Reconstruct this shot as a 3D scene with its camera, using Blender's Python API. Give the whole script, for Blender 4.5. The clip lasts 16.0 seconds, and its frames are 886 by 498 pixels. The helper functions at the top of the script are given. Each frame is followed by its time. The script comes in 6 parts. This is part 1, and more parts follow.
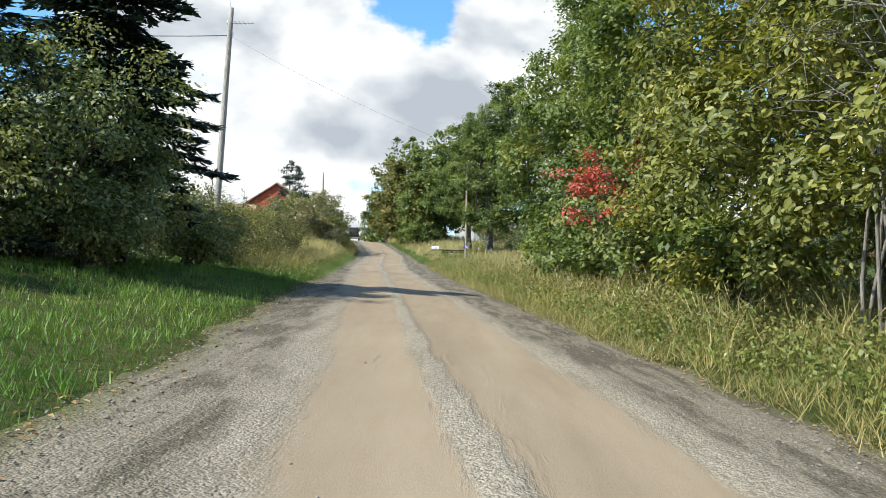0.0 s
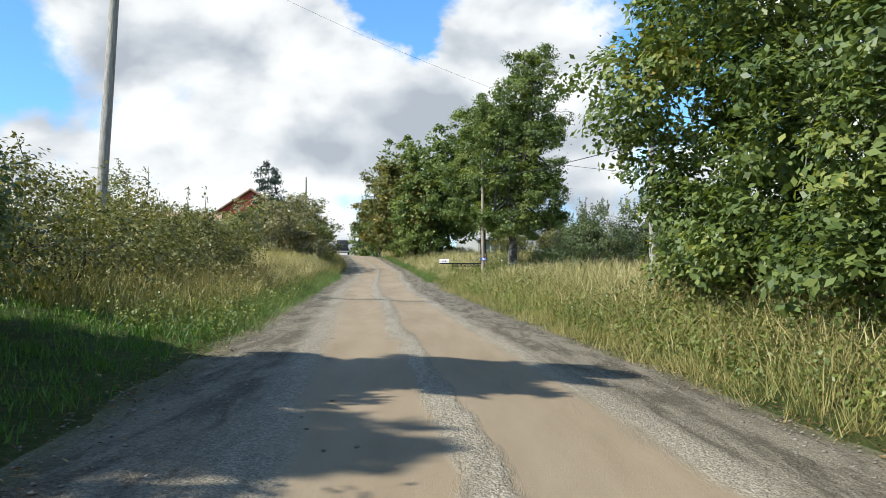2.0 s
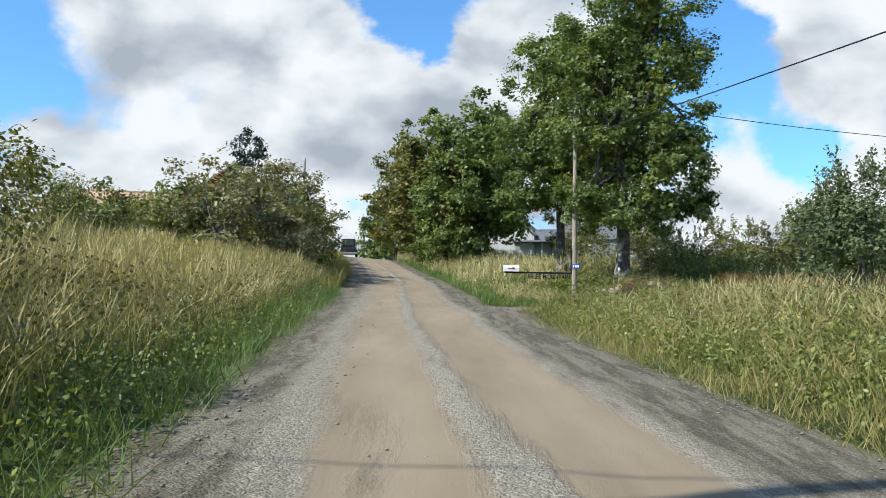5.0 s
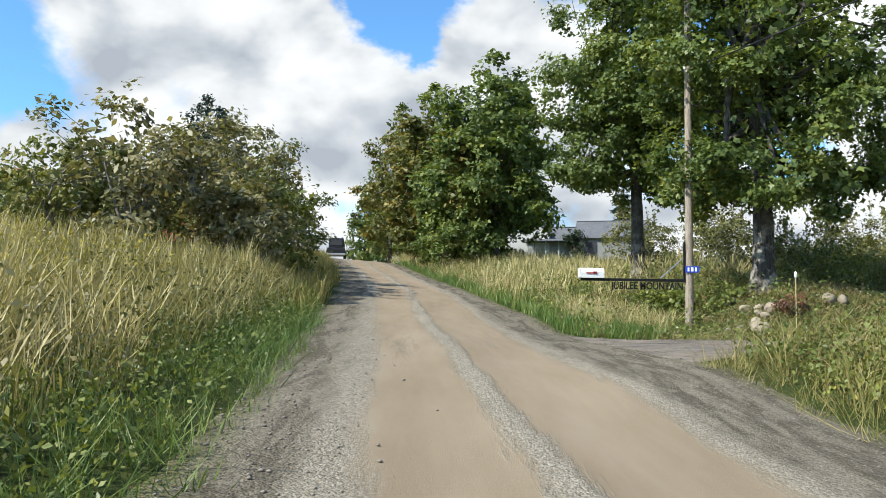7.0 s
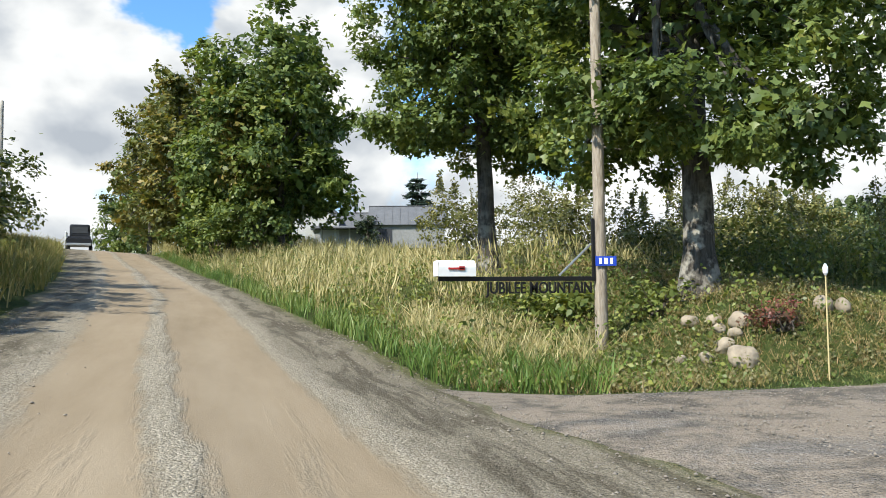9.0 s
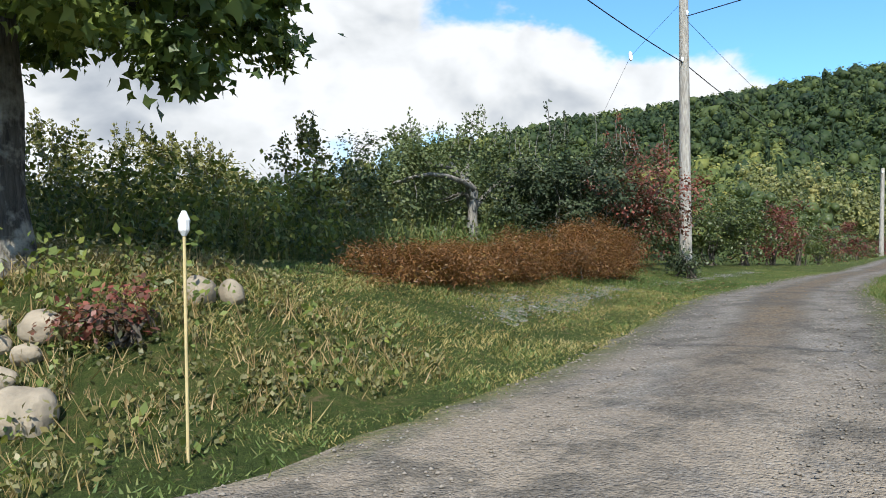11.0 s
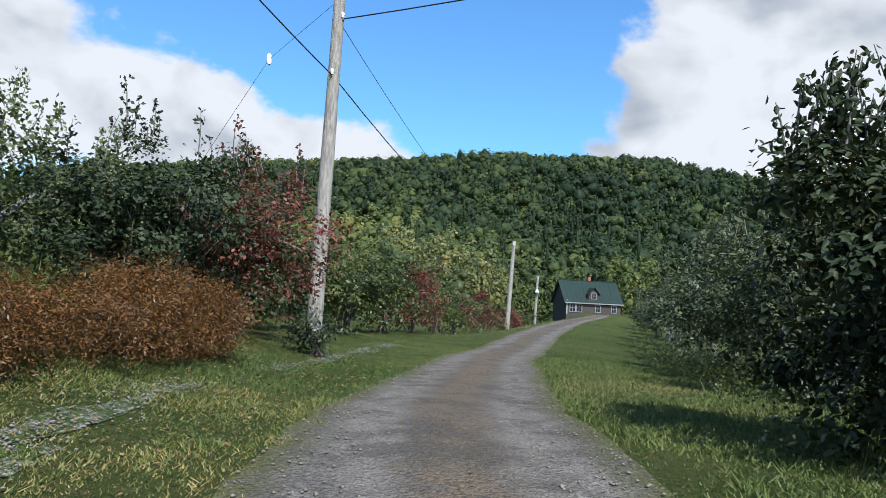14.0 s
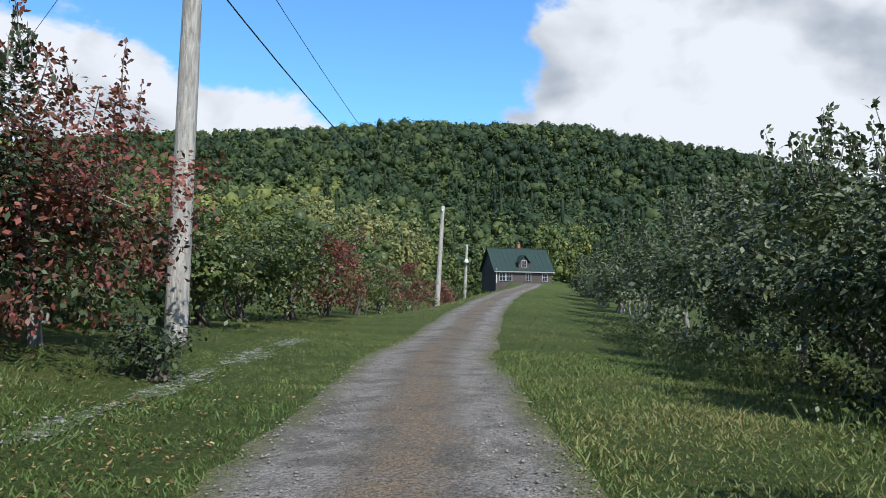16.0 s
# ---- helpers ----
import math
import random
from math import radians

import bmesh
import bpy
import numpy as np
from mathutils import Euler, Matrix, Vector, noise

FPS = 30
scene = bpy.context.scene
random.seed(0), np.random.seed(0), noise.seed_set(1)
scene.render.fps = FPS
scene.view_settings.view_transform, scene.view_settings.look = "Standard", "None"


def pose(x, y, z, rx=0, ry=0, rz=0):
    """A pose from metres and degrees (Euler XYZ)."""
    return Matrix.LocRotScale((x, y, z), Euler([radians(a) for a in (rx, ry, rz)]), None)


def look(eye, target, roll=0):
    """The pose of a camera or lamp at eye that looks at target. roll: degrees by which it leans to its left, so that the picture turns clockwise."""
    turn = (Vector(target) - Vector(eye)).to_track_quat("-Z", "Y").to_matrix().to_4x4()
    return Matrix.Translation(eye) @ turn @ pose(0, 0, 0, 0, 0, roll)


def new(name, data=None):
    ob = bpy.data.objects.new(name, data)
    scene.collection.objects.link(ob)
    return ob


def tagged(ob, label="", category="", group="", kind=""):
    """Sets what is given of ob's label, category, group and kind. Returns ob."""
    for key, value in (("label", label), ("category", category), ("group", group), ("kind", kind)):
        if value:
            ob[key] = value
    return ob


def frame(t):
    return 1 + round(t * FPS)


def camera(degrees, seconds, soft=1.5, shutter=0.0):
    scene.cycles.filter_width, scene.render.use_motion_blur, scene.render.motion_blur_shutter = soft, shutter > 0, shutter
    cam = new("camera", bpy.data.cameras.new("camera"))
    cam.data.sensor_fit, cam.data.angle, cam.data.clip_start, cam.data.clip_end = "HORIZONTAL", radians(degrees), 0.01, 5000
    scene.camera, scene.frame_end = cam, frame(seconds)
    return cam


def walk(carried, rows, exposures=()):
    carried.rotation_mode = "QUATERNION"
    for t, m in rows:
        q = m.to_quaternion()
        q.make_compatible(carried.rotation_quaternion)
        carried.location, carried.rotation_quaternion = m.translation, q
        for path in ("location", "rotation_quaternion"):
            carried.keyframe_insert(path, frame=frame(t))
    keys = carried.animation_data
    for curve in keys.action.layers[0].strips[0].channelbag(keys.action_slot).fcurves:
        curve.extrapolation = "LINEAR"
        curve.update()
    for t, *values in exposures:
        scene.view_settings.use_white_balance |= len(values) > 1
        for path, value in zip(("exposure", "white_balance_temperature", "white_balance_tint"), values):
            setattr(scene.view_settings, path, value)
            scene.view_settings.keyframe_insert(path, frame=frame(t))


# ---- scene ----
cam = camera(57.4, 16.0, soft=0.9)
METRES, EYE, TILT, LEAN, TURN = 72.0, 1.2, 0.0, 0.0, 0.0
ROWS = [
    (0.0, 0.0, 0.0, 0.0, -0.22, 2.6, -1.09),
    (0.5, -0.0043, 0.0485, 0.0019, -0.64, 2.96, -0.79),
    (1.0, -0.0084, 0.0962, 0.004, -0.7, 3.17, -0.38),
    (1.5, -0.0127, 0.1456, 0.0062, -0.98, 3.42, -0.1),
    (2.0, -0.0171, 0.1955, 0.0084, -0.78, 3.57, 0.13),
    (2.5, -0.0215, 0.2423, 0.0106, -0.5, 3.61, 0.17),
    (3.0, -0.0261, 0.2898, 0.0127, -0.53, 3.7, 0.07),
    (3.5, -0.0306, 0.3376, 0.0151, -0.64, 3.68, -0.15),
    (4.0, -0.0355, 0.3848, 0.0175, -0.56, 3.79, -0.61),
    (4.5, -0.0402, 0.4314, 0.0199, -0.33, 3.95, -0.81),
    (5.0, -0.0452, 0.4765, 0.0222, -0.26, 3.94, -1.01),
    (7.5, -0.0664, 0.6724, 0.0318, -1.81, 4.19, -0.72),
    (8.0, -0.0679, 0.7037, 0.0337, -3.38, 4.18, -0.66),
    (8.5, -0.0656, 0.7307, 0.0354, -8.21, 3.95, -0.26),
    (9.0, -0.0581, 0.7549, 0.0366, -16.6, 3.45, 0.59),
    (9.5, -0.0459, 0.7759, 0.037, -25.59, 2.5, 1.29),
    (10.0, -0.0302, 0.7927, 0.0369, -36.33, 1.68, 2.17),
    (12.5, 0.0391, 0.8265, 0.0385, -74.21, 2.82, -1.75),
    (13.0, 0.05, 0.8286, 0.0393, -76.85, 3.56, -1.98),
    (13.5, 0.0641, 0.832, 0.0401, -79.16, 4.33, -2.18),
    (14.0, 0.0797, 0.8359, 0.041, -80.87, 4.76, -2.65),
    (14.5, 0.0973, 0.8389, 0.0421, -82.23, 4.75, -2.26),
    (15.0, 0.1142, 0.8424, 0.043, -83.6, 4.5, -2.46),
    (15.5, 0.132, 0.8447, 0.0437, -84.57, 3.84, -1.62),
    (16.0, 0.151, 0.8469, 0.0441, -86.25, 2.84, -0.83),
]
walk(cam, [(t, pose(0, 0, EYE, TILT, LEAN, TURN) @ pose(METRES * x, METRES * y, METRES * z, 90 + pitch, roll, yaw)) for t, x, y, z, yaw, pitch, roll in ROWS],
     exposures=[(0.0, 0.62, 6450, 7), (1.2, 0.6, 6400, 7), (2.0, 0.5, 6350, 7), (3.5, 0.38, 6250, 7), (5.0, 0.32, 6150, 7), (7.5, 0.5, 6430, 7), (10.0, 0.55, 6530, 7), (12.3, 0.22, 5980, 9), (16.0, 0.22, 6030, 9)])

# ---- world, sun ----
SUN_EL, SUN_AZ = radians(45.3), math.atan2(-0.871, -0.492)      # azimuth from +y towards +x
sun_dir = Vector((math.sin(SUN_AZ) * math.cos(SUN_EL), math.cos(SUN_AZ) * math.cos(SUN_EL), math.sin(SUN_EL)))
sun = new("sun", bpy.data.lights.new("sun", "SUN"))
sun.data.energy, sun.data.angle, sun.data.color = 5.0, radians(0.55), (1.0, 0.95, 0.86)
sun.matrix_world = look(sun_dir * 100, (0, 0, 0))


class Nodes:
    """Short hand for building node trees."""

    def __init__(self, tree):
        self.tree = tree
        tree.nodes.clear()

    def add(self, kind, **values):
        node = self.tree.nodes.new(kind)
        for key, value in values.items():
            if key == "props":
                for k, v in value.items():
                    setattr(node, k, v)
            else:
                sock = node.inputs[int(key[1:])] if key[0] == "i" and key[1:].isdigit() else node.inputs[key]
                if isinstance(value, bpy.types.NodeSocket):
                    self.tree.links.new(value, sock)
                else:
                    sock.default_value = value
        return node

    def math(self, op, a, b=0.0, c=0.0, clamp=False):
        return self.add("ShaderNodeMath", props={"operation": op, "use_clamp": clamp}, i0=a, i1=b, i2=c).outputs[0]

    def ramp(self, fac, stops):
        node = self.add("ShaderNodeValToRGB", Fac=fac)
        els = node.color_ramp.elements
        while len(els) < len(stops):
            els.new(0.5)
        for e, (p, c) in zip(els, stops):
            e.position, e.color = p, (*c, 1) if len(c) == 3 else c
        return node.outputs[0]

    def grey(self, fac, stops):
        return self.ramp(fac, [(p, (v, v, v)) for p, v in stops])

    def mix(self, fac, a, b, mode="MIX"):
        node = self.add("ShaderNodeMix", props={"data_type": "RGBA", "blend_type": mode}, i0=fac)
        for sock, v in ((node.inputs[6], a), (node.inputs[7], b)):
            if isinstance(v, bpy.types.NodeSocket):
                self.tree.links.new(v, sock)
            else:
                sock.default_value = (*v, 1)
        return node.outputs[2]

    def noise(self, vector, scale, detail=4.0, rough=0.55, distortion=0.0):
        return self.add("ShaderNodeTexNoise", Vector=vector, Scale=scale, Detail=detail, Roughness=rough, Distortion=distortion).outputs["Fac"]


world = bpy.data.worlds.new("World")
scene.world = world
world.use_nodes = True
w = Nodes(world.node_tree)
sky = w.add("ShaderNodeTexSky", props={"sky_type": "NISHITA", "sun_disc": False, "sun_elevation": SUN_EL, "sun_rotation": SUN_AZ % (2 * math.pi),
                                       "altitude": 200, "air_density": 1.0, "dust_density": 0.6, "ozone_density": 2.2})
way = w.add("ShaderNodeTexCoord").outputs["Generated"]
xyz = w.add("ShaderNodeSeparateXYZ", i0=way).outputs
lift_z = w.math("MULTIPLY", xyz[2], 1.5)
plan = w.add("ShaderNodeCombineXYZ", i0=xyz[0], i1=xyz[1], i2=lift_z).outputs[0]
big = w.noise(plan, 3.6, 9.0, 0.52, 0.3)
# clear gaps and cloud banks, by direction (azimuth from +y, height); their rims are frayed
BANKS = [((-2.5, 21.7), 0.08, -0.4), ((-0.4, 16.6), 0.035, -0.2), ((-21.5, 23.4), 0.05, -0.26), ((-15.2, 13.0), 0.2, 0.14), ((-10.3, 24.7), 0.09, 0.14), ((6.9, 12.6), 0.1, 0.16), ((18.1, 15.9), 0.065, -0.3), ((24.7, 9.9), 0.05, -0.22),
         ((27.0, 15.3), 0.08, 0.14), ((31.7, 11.0), 0.08, 0.14), ((44.8, 15.3), 0.17, 0.3), ((64, 10.5), 0.11, 0.36), ((64, 22), 0.07, -0.30), ((54.0, 22.9), 0.05, -0.3), ((84.2, 21.2), 0.17, -0.46), ((74.6, 27.3), 0.22, -0.4), ((103.7, 16.3), 0.185, 0.4), ((92.0, 12.7), 0.08, -0.1), ((86.1, 10.2), 0.04, 0.1), ((0, 90), 0.85, -0.3)]
fray = w.add("ShaderNodeTexNoise", Vector=plan, Scale=7.0, Detail=5.0, Roughness=0.6).outputs["Color"]
fray = w.add("ShaderNodeVectorMath", props={"operation": "SUBTRACT"}, i0=fray, i1=(0.5, 0.5, 0.5)).outputs[0]
fray = w.add("ShaderNodeVectorMath", props={"operation": "SCALE"}, i0=fray, Scale=0.13).outputs[0]
bent_way = w.add("ShaderNodeVectorMath", props={"operation": "ADD"}, i0=way, i1=fray).outputs[0]
field = big
for (azim, elev), width, gain in BANKS:
    d = (math.sin(radians(azim)) * math.cos(radians(elev)), math.cos(radians(azim)) * math.cos(radians(elev)), math.sin(radians(elev)))
    gap = w.add("ShaderNodeVectorMath", props={"operation": "DISTANCE"}, i0=bent_way, i1=d).outputs["Value"]
    bell = w.math("EXPONENT", w.math("MULTIPLY", w.math("POWER", w.math("DIVIDE", gap, width), 2.0), -1.0))
    field = w.math("ADD", field, w.math("MULTIPLY", bell, gain))
cover = w.add("ShaderNodeMapRange", props={"interpolation_type": "SMOOTHSTEP"}, i0=field, i1=0.40, i2=0.50).outputs[0]
# heaped tops lit from behind the viewer, grey flat undersides
under_shift = w.add("ShaderNodeVectorMath", props={"operation": "ADD"}, i0=plan, i1=(-0.02, -0.01, 0.07)).outputs[0]
heap_a, heap_b = w.noise(plan, 6.5, 5.0, 0.45, 0.2), w.noise(under_shift, 6.5, 5.0, 0.45, 0.2)
thick = w.math("SUBTRACT", heap_a, heap_b)
bright_east = w.add("ShaderNodeMapRange", i0=xyz[0], i1=0.25, i2=0.85, i3=0.0, i4=0.26).outputs[0]
shade = w.math("ADD", w.math("MULTIPLY", thick, 2.0), w.math("ADD", w.noise(plan, 2.6, 3.0, 0.5), bright_east))
cloud = w.ramp(shade, [(0.16, (0.52, 0.56, 0.63)), (0.38, (0.73, 0.76, 0.81)), (0.54, (0.94, 0.95, 0.97)), (0.74, (1.12, 1.12, 1.14))])
deep = w.mix(1.0, sky.outputs[0], (0.66, 1.0, 1.22), "MULTIPLY")
bg_sky = w.add("ShaderNodeBackground", Color=deep, Strength=0.150)
bg_cloud = w.add("ShaderNodeBackground", Color=cloud, Strength=0.68)
mixed = w.add("ShaderNodeMixShader", i0=cover, i1=bg_sky.outputs[0], i2=bg_cloud.outputs[0])
w.add("ShaderNodeOutputWorld", Surface=mixed.outputs[0])


# ---- materials ----
def material(name):
    m = bpy.data.materials.new(name)
    m.use_nodes = True
    return m, Nodes(m.node_tree)


def place_of(n):
    return n.add("ShaderNodeNewGeometry").outputs["Position"]


def finish(n, colour, rough=0.8, bump=None, depth=0.02, metal=0.0, spec=0.3):
    bsdf = n.add("ShaderNodeBsdfPrincipled", Roughness=rough, Metallic=metal)
    bsdf.inputs["Specular IOR Level"].default_value = spec
    if isinstance(colour, bpy.types.NodeSocket):
        n.tree.links.new(colour, bsdf.inputs["Base Color"])
    else:
        bsdf.inputs["Base Color"].default_value = (*colour, 1)
    if bump is not None:
        b = n.add("ShaderNodeBump", Height=bump, Strength=1.0, Distance=depth)
        n.tree.links.new(b.outputs[0], bsdf.inputs["Normal"])
    n.add("ShaderNodeOutputMaterial", Surface=bsdf.outputs[0])


def leaf_material(name, stops, through_light=0.4, rough=0.45, spec=0.35, patch=0.5):
    """Leaves: colour differs leaf by leaf and from clump to clump."""
    m, n = material(name)
    rnd = n.add("ShaderNodeNewGeometry").outputs["Random Per Island"]
    tone = n.add("ShaderNodeAttribute", props={"attribute_name": "tone"}).outputs["Fac"]
    fac = n.math("ADD", n.math("MULTIPLY", rnd, 1.0 - patch), n.math("MULTIPLY", tone, patch), clamp=True)
    col = n.ramp(fac, stops)
    bsdf = n.add("ShaderNodeBsdfPrincipled", **{"Base Color": col, "Roughness": rough, "Specular IOR Level": spec})
    warm = n.mix(1.0, col, (1.25, 1.2, 0.6), "MULTIPLY")
    tr = n.add("ShaderNodeBsdfTranslucent", Color=warm)
    mx = n.add("ShaderNodeMixShader", i0=through_light * 0.72, i1=bsdf.outputs[0], i2=tr.outputs[0])
    n.add("ShaderNodeOutputMaterial", Surface=mx.outputs[0])
    return m


def plain(name, colour, rough=0.6, grain=20.0, vary=0.25, bump=0.003, metal=0.0, spec=0.3):
    m, n = material(name)
    p = place_of(n)
    a, b = n.noise(p, grain, 5.0), n.noise(p, grain * 0.08, 3.0)
    f = n.math("ADD", n.math("MULTIPLY", a, 0.6), n.math("MULTIPLY", b, 0.4))
    dark, light = [tuple(min(1, c * k) for c in colour) for k in (1 - vary, 1 + vary)]
    finish(n, n.ramp(f, [(0.3, dark), (0.7, light)]), rough, a, bump, metal, spec)
    return m


LEAF_MAPLE = leaf_material("maple_leaf", [(0, (0.035, 0.06, 0.02)), (0.5, (0.13, 0.18, 0.05)), (0.85, (0.25, 0.29, 0.08)), (1, (0.43, 0.39, 0.12))], 0.5)
LEAF_WALL = leaf_material("roadside_maple_leaf", [(0, (0.045, 0.06, 0.018)), (0.4, (0.16, 0.18, 0.045)), (0.75, (0.33, 0.32, 0.085)), (1, (0.50, 0.44, 0.15))], 0.5)
LEAF_GOLD = leaf_material("turning_maple_leaf", [(0, (0.07, 0.1, 0.025)), (0.5, (0.22, 0.22, 0.05)), (1, (0.5, 0.3, 0.07))])
LEAF_OLDGOLD = leaf_material("olive_gold_maple_leaf", [(0, (0.05, 0.068, 0.02)), (0.45, (0.135, 0.145, 0.036)), (0.8, (0.26, 0.205, 0.05)), (1, (0.36, 0.22, 0.06))], 0.4)
LEAF_RED = leaf_material("red_maple_leaf", [(0.0, (0.36, 0.045, 0.042)), (0.5, (0.55, 0.10, 0.08)), (1.0, (0.68, 0.21, 0.13))], 0.4)
LEAF_BUSH = leaf_material("shrub_leaf", [(0, (0.045, 0.062, 0.022)), (0.5, (0.15, 0.175, 0.052)), (0.85, (0.28, 0.28, 0.09)), (1, (0.42, 0.3, 0.12))])
# darker copy of the shrub leaf, dimmer light put into its colour
LEAF_BUSH_SHADED = leaf_material("shaded_shrub_leaf", [(0, (0.028, 0.046, 0.018)), (0.5, (0.075, 0.10, 0.03)), (0.85, (0.145, 0.16, 0.045)), (1, (0.26, 0.20, 0.06))], 0.3)
LEAF_DRY = leaf_material("thinning_shrub_leaf", [(0, (0.06, 0.065, 0.03)), (0.5, (0.21, 0.2, 0.09)), (1, (0.44, 0.37, 0.21))])
# apple leaf with shade put into the colour
LEAF_APPLE_SHADED = leaf_material("shaded_apple_leaf", [(0, (0.010, 0.018, 0.009)), (0.5, (0.035, 0.051, 0.024)), (0.85, (0.085, 0.105, 0.052)), (1, (0.23, 0.25, 0.16))], 0.2, 0.55, 0.22)
# the same leaf with sunlight put into the colour
LEAF_ORCHARD_LIT = leaf_material("lit_orchard_leaf", [(0, (0.03, 0.048, 0.02)), (0.5, (0.10, 0.13, 0.052)), (0.85, (0.2, 0.23, 0.10)), (1, (0.34, 0.35, 0.19))], 0.35, 0.5, 0.3)
LEAF_OLIVE = leaf_material("olive_brown_weed_leaf", [(0, (0.04, 0.046, 0.016)), (0.4, (0.12, 0.12, 0.036)), (0.75, (0.22, 0.18, 0.07)), (1, (0.38, 0.27, 0.13))], 0.3, 0.6, 0.2)
LEAF_PALE = leaf_material("pale_roadside_leaf", [(0, (0.04, 0.046, 0.016)), (0.5, (0.15, 0.155, 0.046)), (0.85, (0.29, 0.27, 0.095)), (1, (0.46, 0.34, 0.17))])
LEAF_THICKET = leaf_material("fresh_thicket_leaf", [(0, (0.05, 0.075, 0.028)), (0.5, (0.19, 0.225, 0.085)), (0.85, (0.34, 0.36, 0.16)), (1, (0.48, 0.42, 0.22))], 0.45)
# apple leaf between the two, some sunlight put into the colour
LEAF_APPLE_SUNLIT = leaf_material("sunlit_apple_leaf", [(0, (0.02, 0.03, 0.014)), (0.5, (0.065, 0.085, 0.04)), (0.85, (0.15, 0.17, 0.09)), (1, (0.31, 0.33, 0.23))], 0.25, 0.5, 0.3)
LEAF_GOLDENROD = leaf_material("goldenrod_flower", [(0, (0.14, 0.16, 0.035)), (0.45, (0.36, 0.30, 0.05)), (1, (0.58, 0.47, 0.09))], 0.3, 0.6, 0.2)
LEAF_PLUM = leaf_material("reddening_leaf", [(0.0, (0.05, 0.06, 0.025)), (0.4, (0.13, 0.06, 0.04)), (0.75, (0.24, 0.07, 0.055)), (1.0, (0.32, 0.15, 0.085))])
LEAF_CRIMSON = leaf_material("crimson_shrub_leaf", [(0.0, (0.075, 0.035, 0.026)), (0.6, (0.185, 0.05, 0.042)), (1.0, (0.22, 0.13, 0.06))])
LEAF_RUST = leaf_material("rust_hedge_leaf", [(0, (0.06, 0.05, 0.02)), (0.3, (0.13, 0.068, 0.022)), (0.7, (0.225, 0.10, 0.035)), (1, (0.25, 0.185, 0.05))])
LEAF_SPRUCE = leaf_material("spruce_needle", [(0, (0.015, 0.03, 0.022)), (0.6, (0.04, 0.068, 0.045)), (1, (0.085, 0.115, 0.07))], 0.1, 0.6)
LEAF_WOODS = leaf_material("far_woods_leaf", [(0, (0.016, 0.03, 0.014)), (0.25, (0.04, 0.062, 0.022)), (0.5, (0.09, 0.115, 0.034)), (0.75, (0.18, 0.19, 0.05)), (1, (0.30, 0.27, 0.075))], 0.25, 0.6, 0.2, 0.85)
LEAF_POPLAR = leaf_material("poplar_leaf", [(0, (0.08, 0.095, 0.034)), (0.5, (0.165, 0.175, 0.058)), (1, (0.30, 0.265, 0.09))], 0.3)
LEAF_WEED = leaf_material("goldenrod_leaf", [(0, (0.07, 0.1, 0.026)), (0.5, (0.16, 0.2, 0.05)), (0.88, (0.31, 0.31, 0.07)), (1, (0.55, 0.43, 0.09))])
GRASS_GREEN = leaf_material("green_grass", [(0, (0.05, 0.095, 0.02)), (0.5, (0.115, 0.19, 0.04)), (0.85, (0.21, 0.245, 0.07)), (1, (0.4, 0.35, 0.16))], 0.3, 0.5)
GRASS_FRESH = leaf_material("fresh_green_grass", [(0, (0.045, 0.12, 0.016)), (0.5, (0.11, 0.22, 0.032)), (0.85, (0.2, 0.28, 0.055)), (1, (0.4, 0.36, 0.15))], 0.3, 0.5)
GRASS_STRAW = leaf_material("straw_grass", [(0, (0.16, 0.165, 0.05)), (0.35, (0.32, 0.28, 0.11)), (0.75, (0.52, 0.44, 0.22)), (1, (0.66, 0.57, 0.34))], 0.3, 0.6)
GRASS_LAWN = leaf_material("lawn_grass", [(0, (0.05, 0.09, 0.022)), (0.4, (0.10, 0.15, 0.036)), (0.7, (0.18, 0.19, 0.06)), (1, (0.28, 0.21, 0.095))], 0.25, 0.6)
GRASS_DRY = leaf_material("dry_mound_grass", [(0, (0.12, 0.13, 0.035)), (0.4, (0.25, 0.21, 0.075)), (0.7, (0.36, 0.25, 0.12)), (1, (0.52, 0.40, 0.21))], 0.3, 0.6)
GRASS_MIXED = leaf_material("mixed_verge_grass", [(0, (0.085, 0.11, 0.026)), (0.3, (0.175, 0.19, 0.05)), (0.6, (0.33, 0.275, 0.10)), (1, (0.56, 0.44, 0.21))], 0.3, 0.6)


def bark_material(name, dark, light, pale=None, foot=None):
    m, n = material(name)
    p = place_of(n)
    st = n.add("ShaderNodeMapping", Vector=p, Scale=(9.0, 9.0, 1.3)).outputs[0]
    a = n.noise(st, 2.2, 6.0, 0.65, 0.6)
    col = n.ramp(a, [(0.35, dark), (0.62, light)])
    if pale:
        lich = n.noise(p, 3.2, 5.0, 0.6)
        mask = n.grey(lich, [(0.47, 0.0), (0.60, 0.85)])
        if foot:      # lichen is thick on the lowest stretch of the trunk
            mask = n.math("MULTIPLY", mask, n.add("ShaderNodeMapRange", i0=n.add("ShaderNodeSeparateXYZ", i0=p).outputs[2], i1=foot[0], i2=foot[1], i3=1.0, i4=0.2).outputs[0])
        col = n.mix(mask, col, pale)
    finish(n, col, 0.9, a, 0.03)
    return m


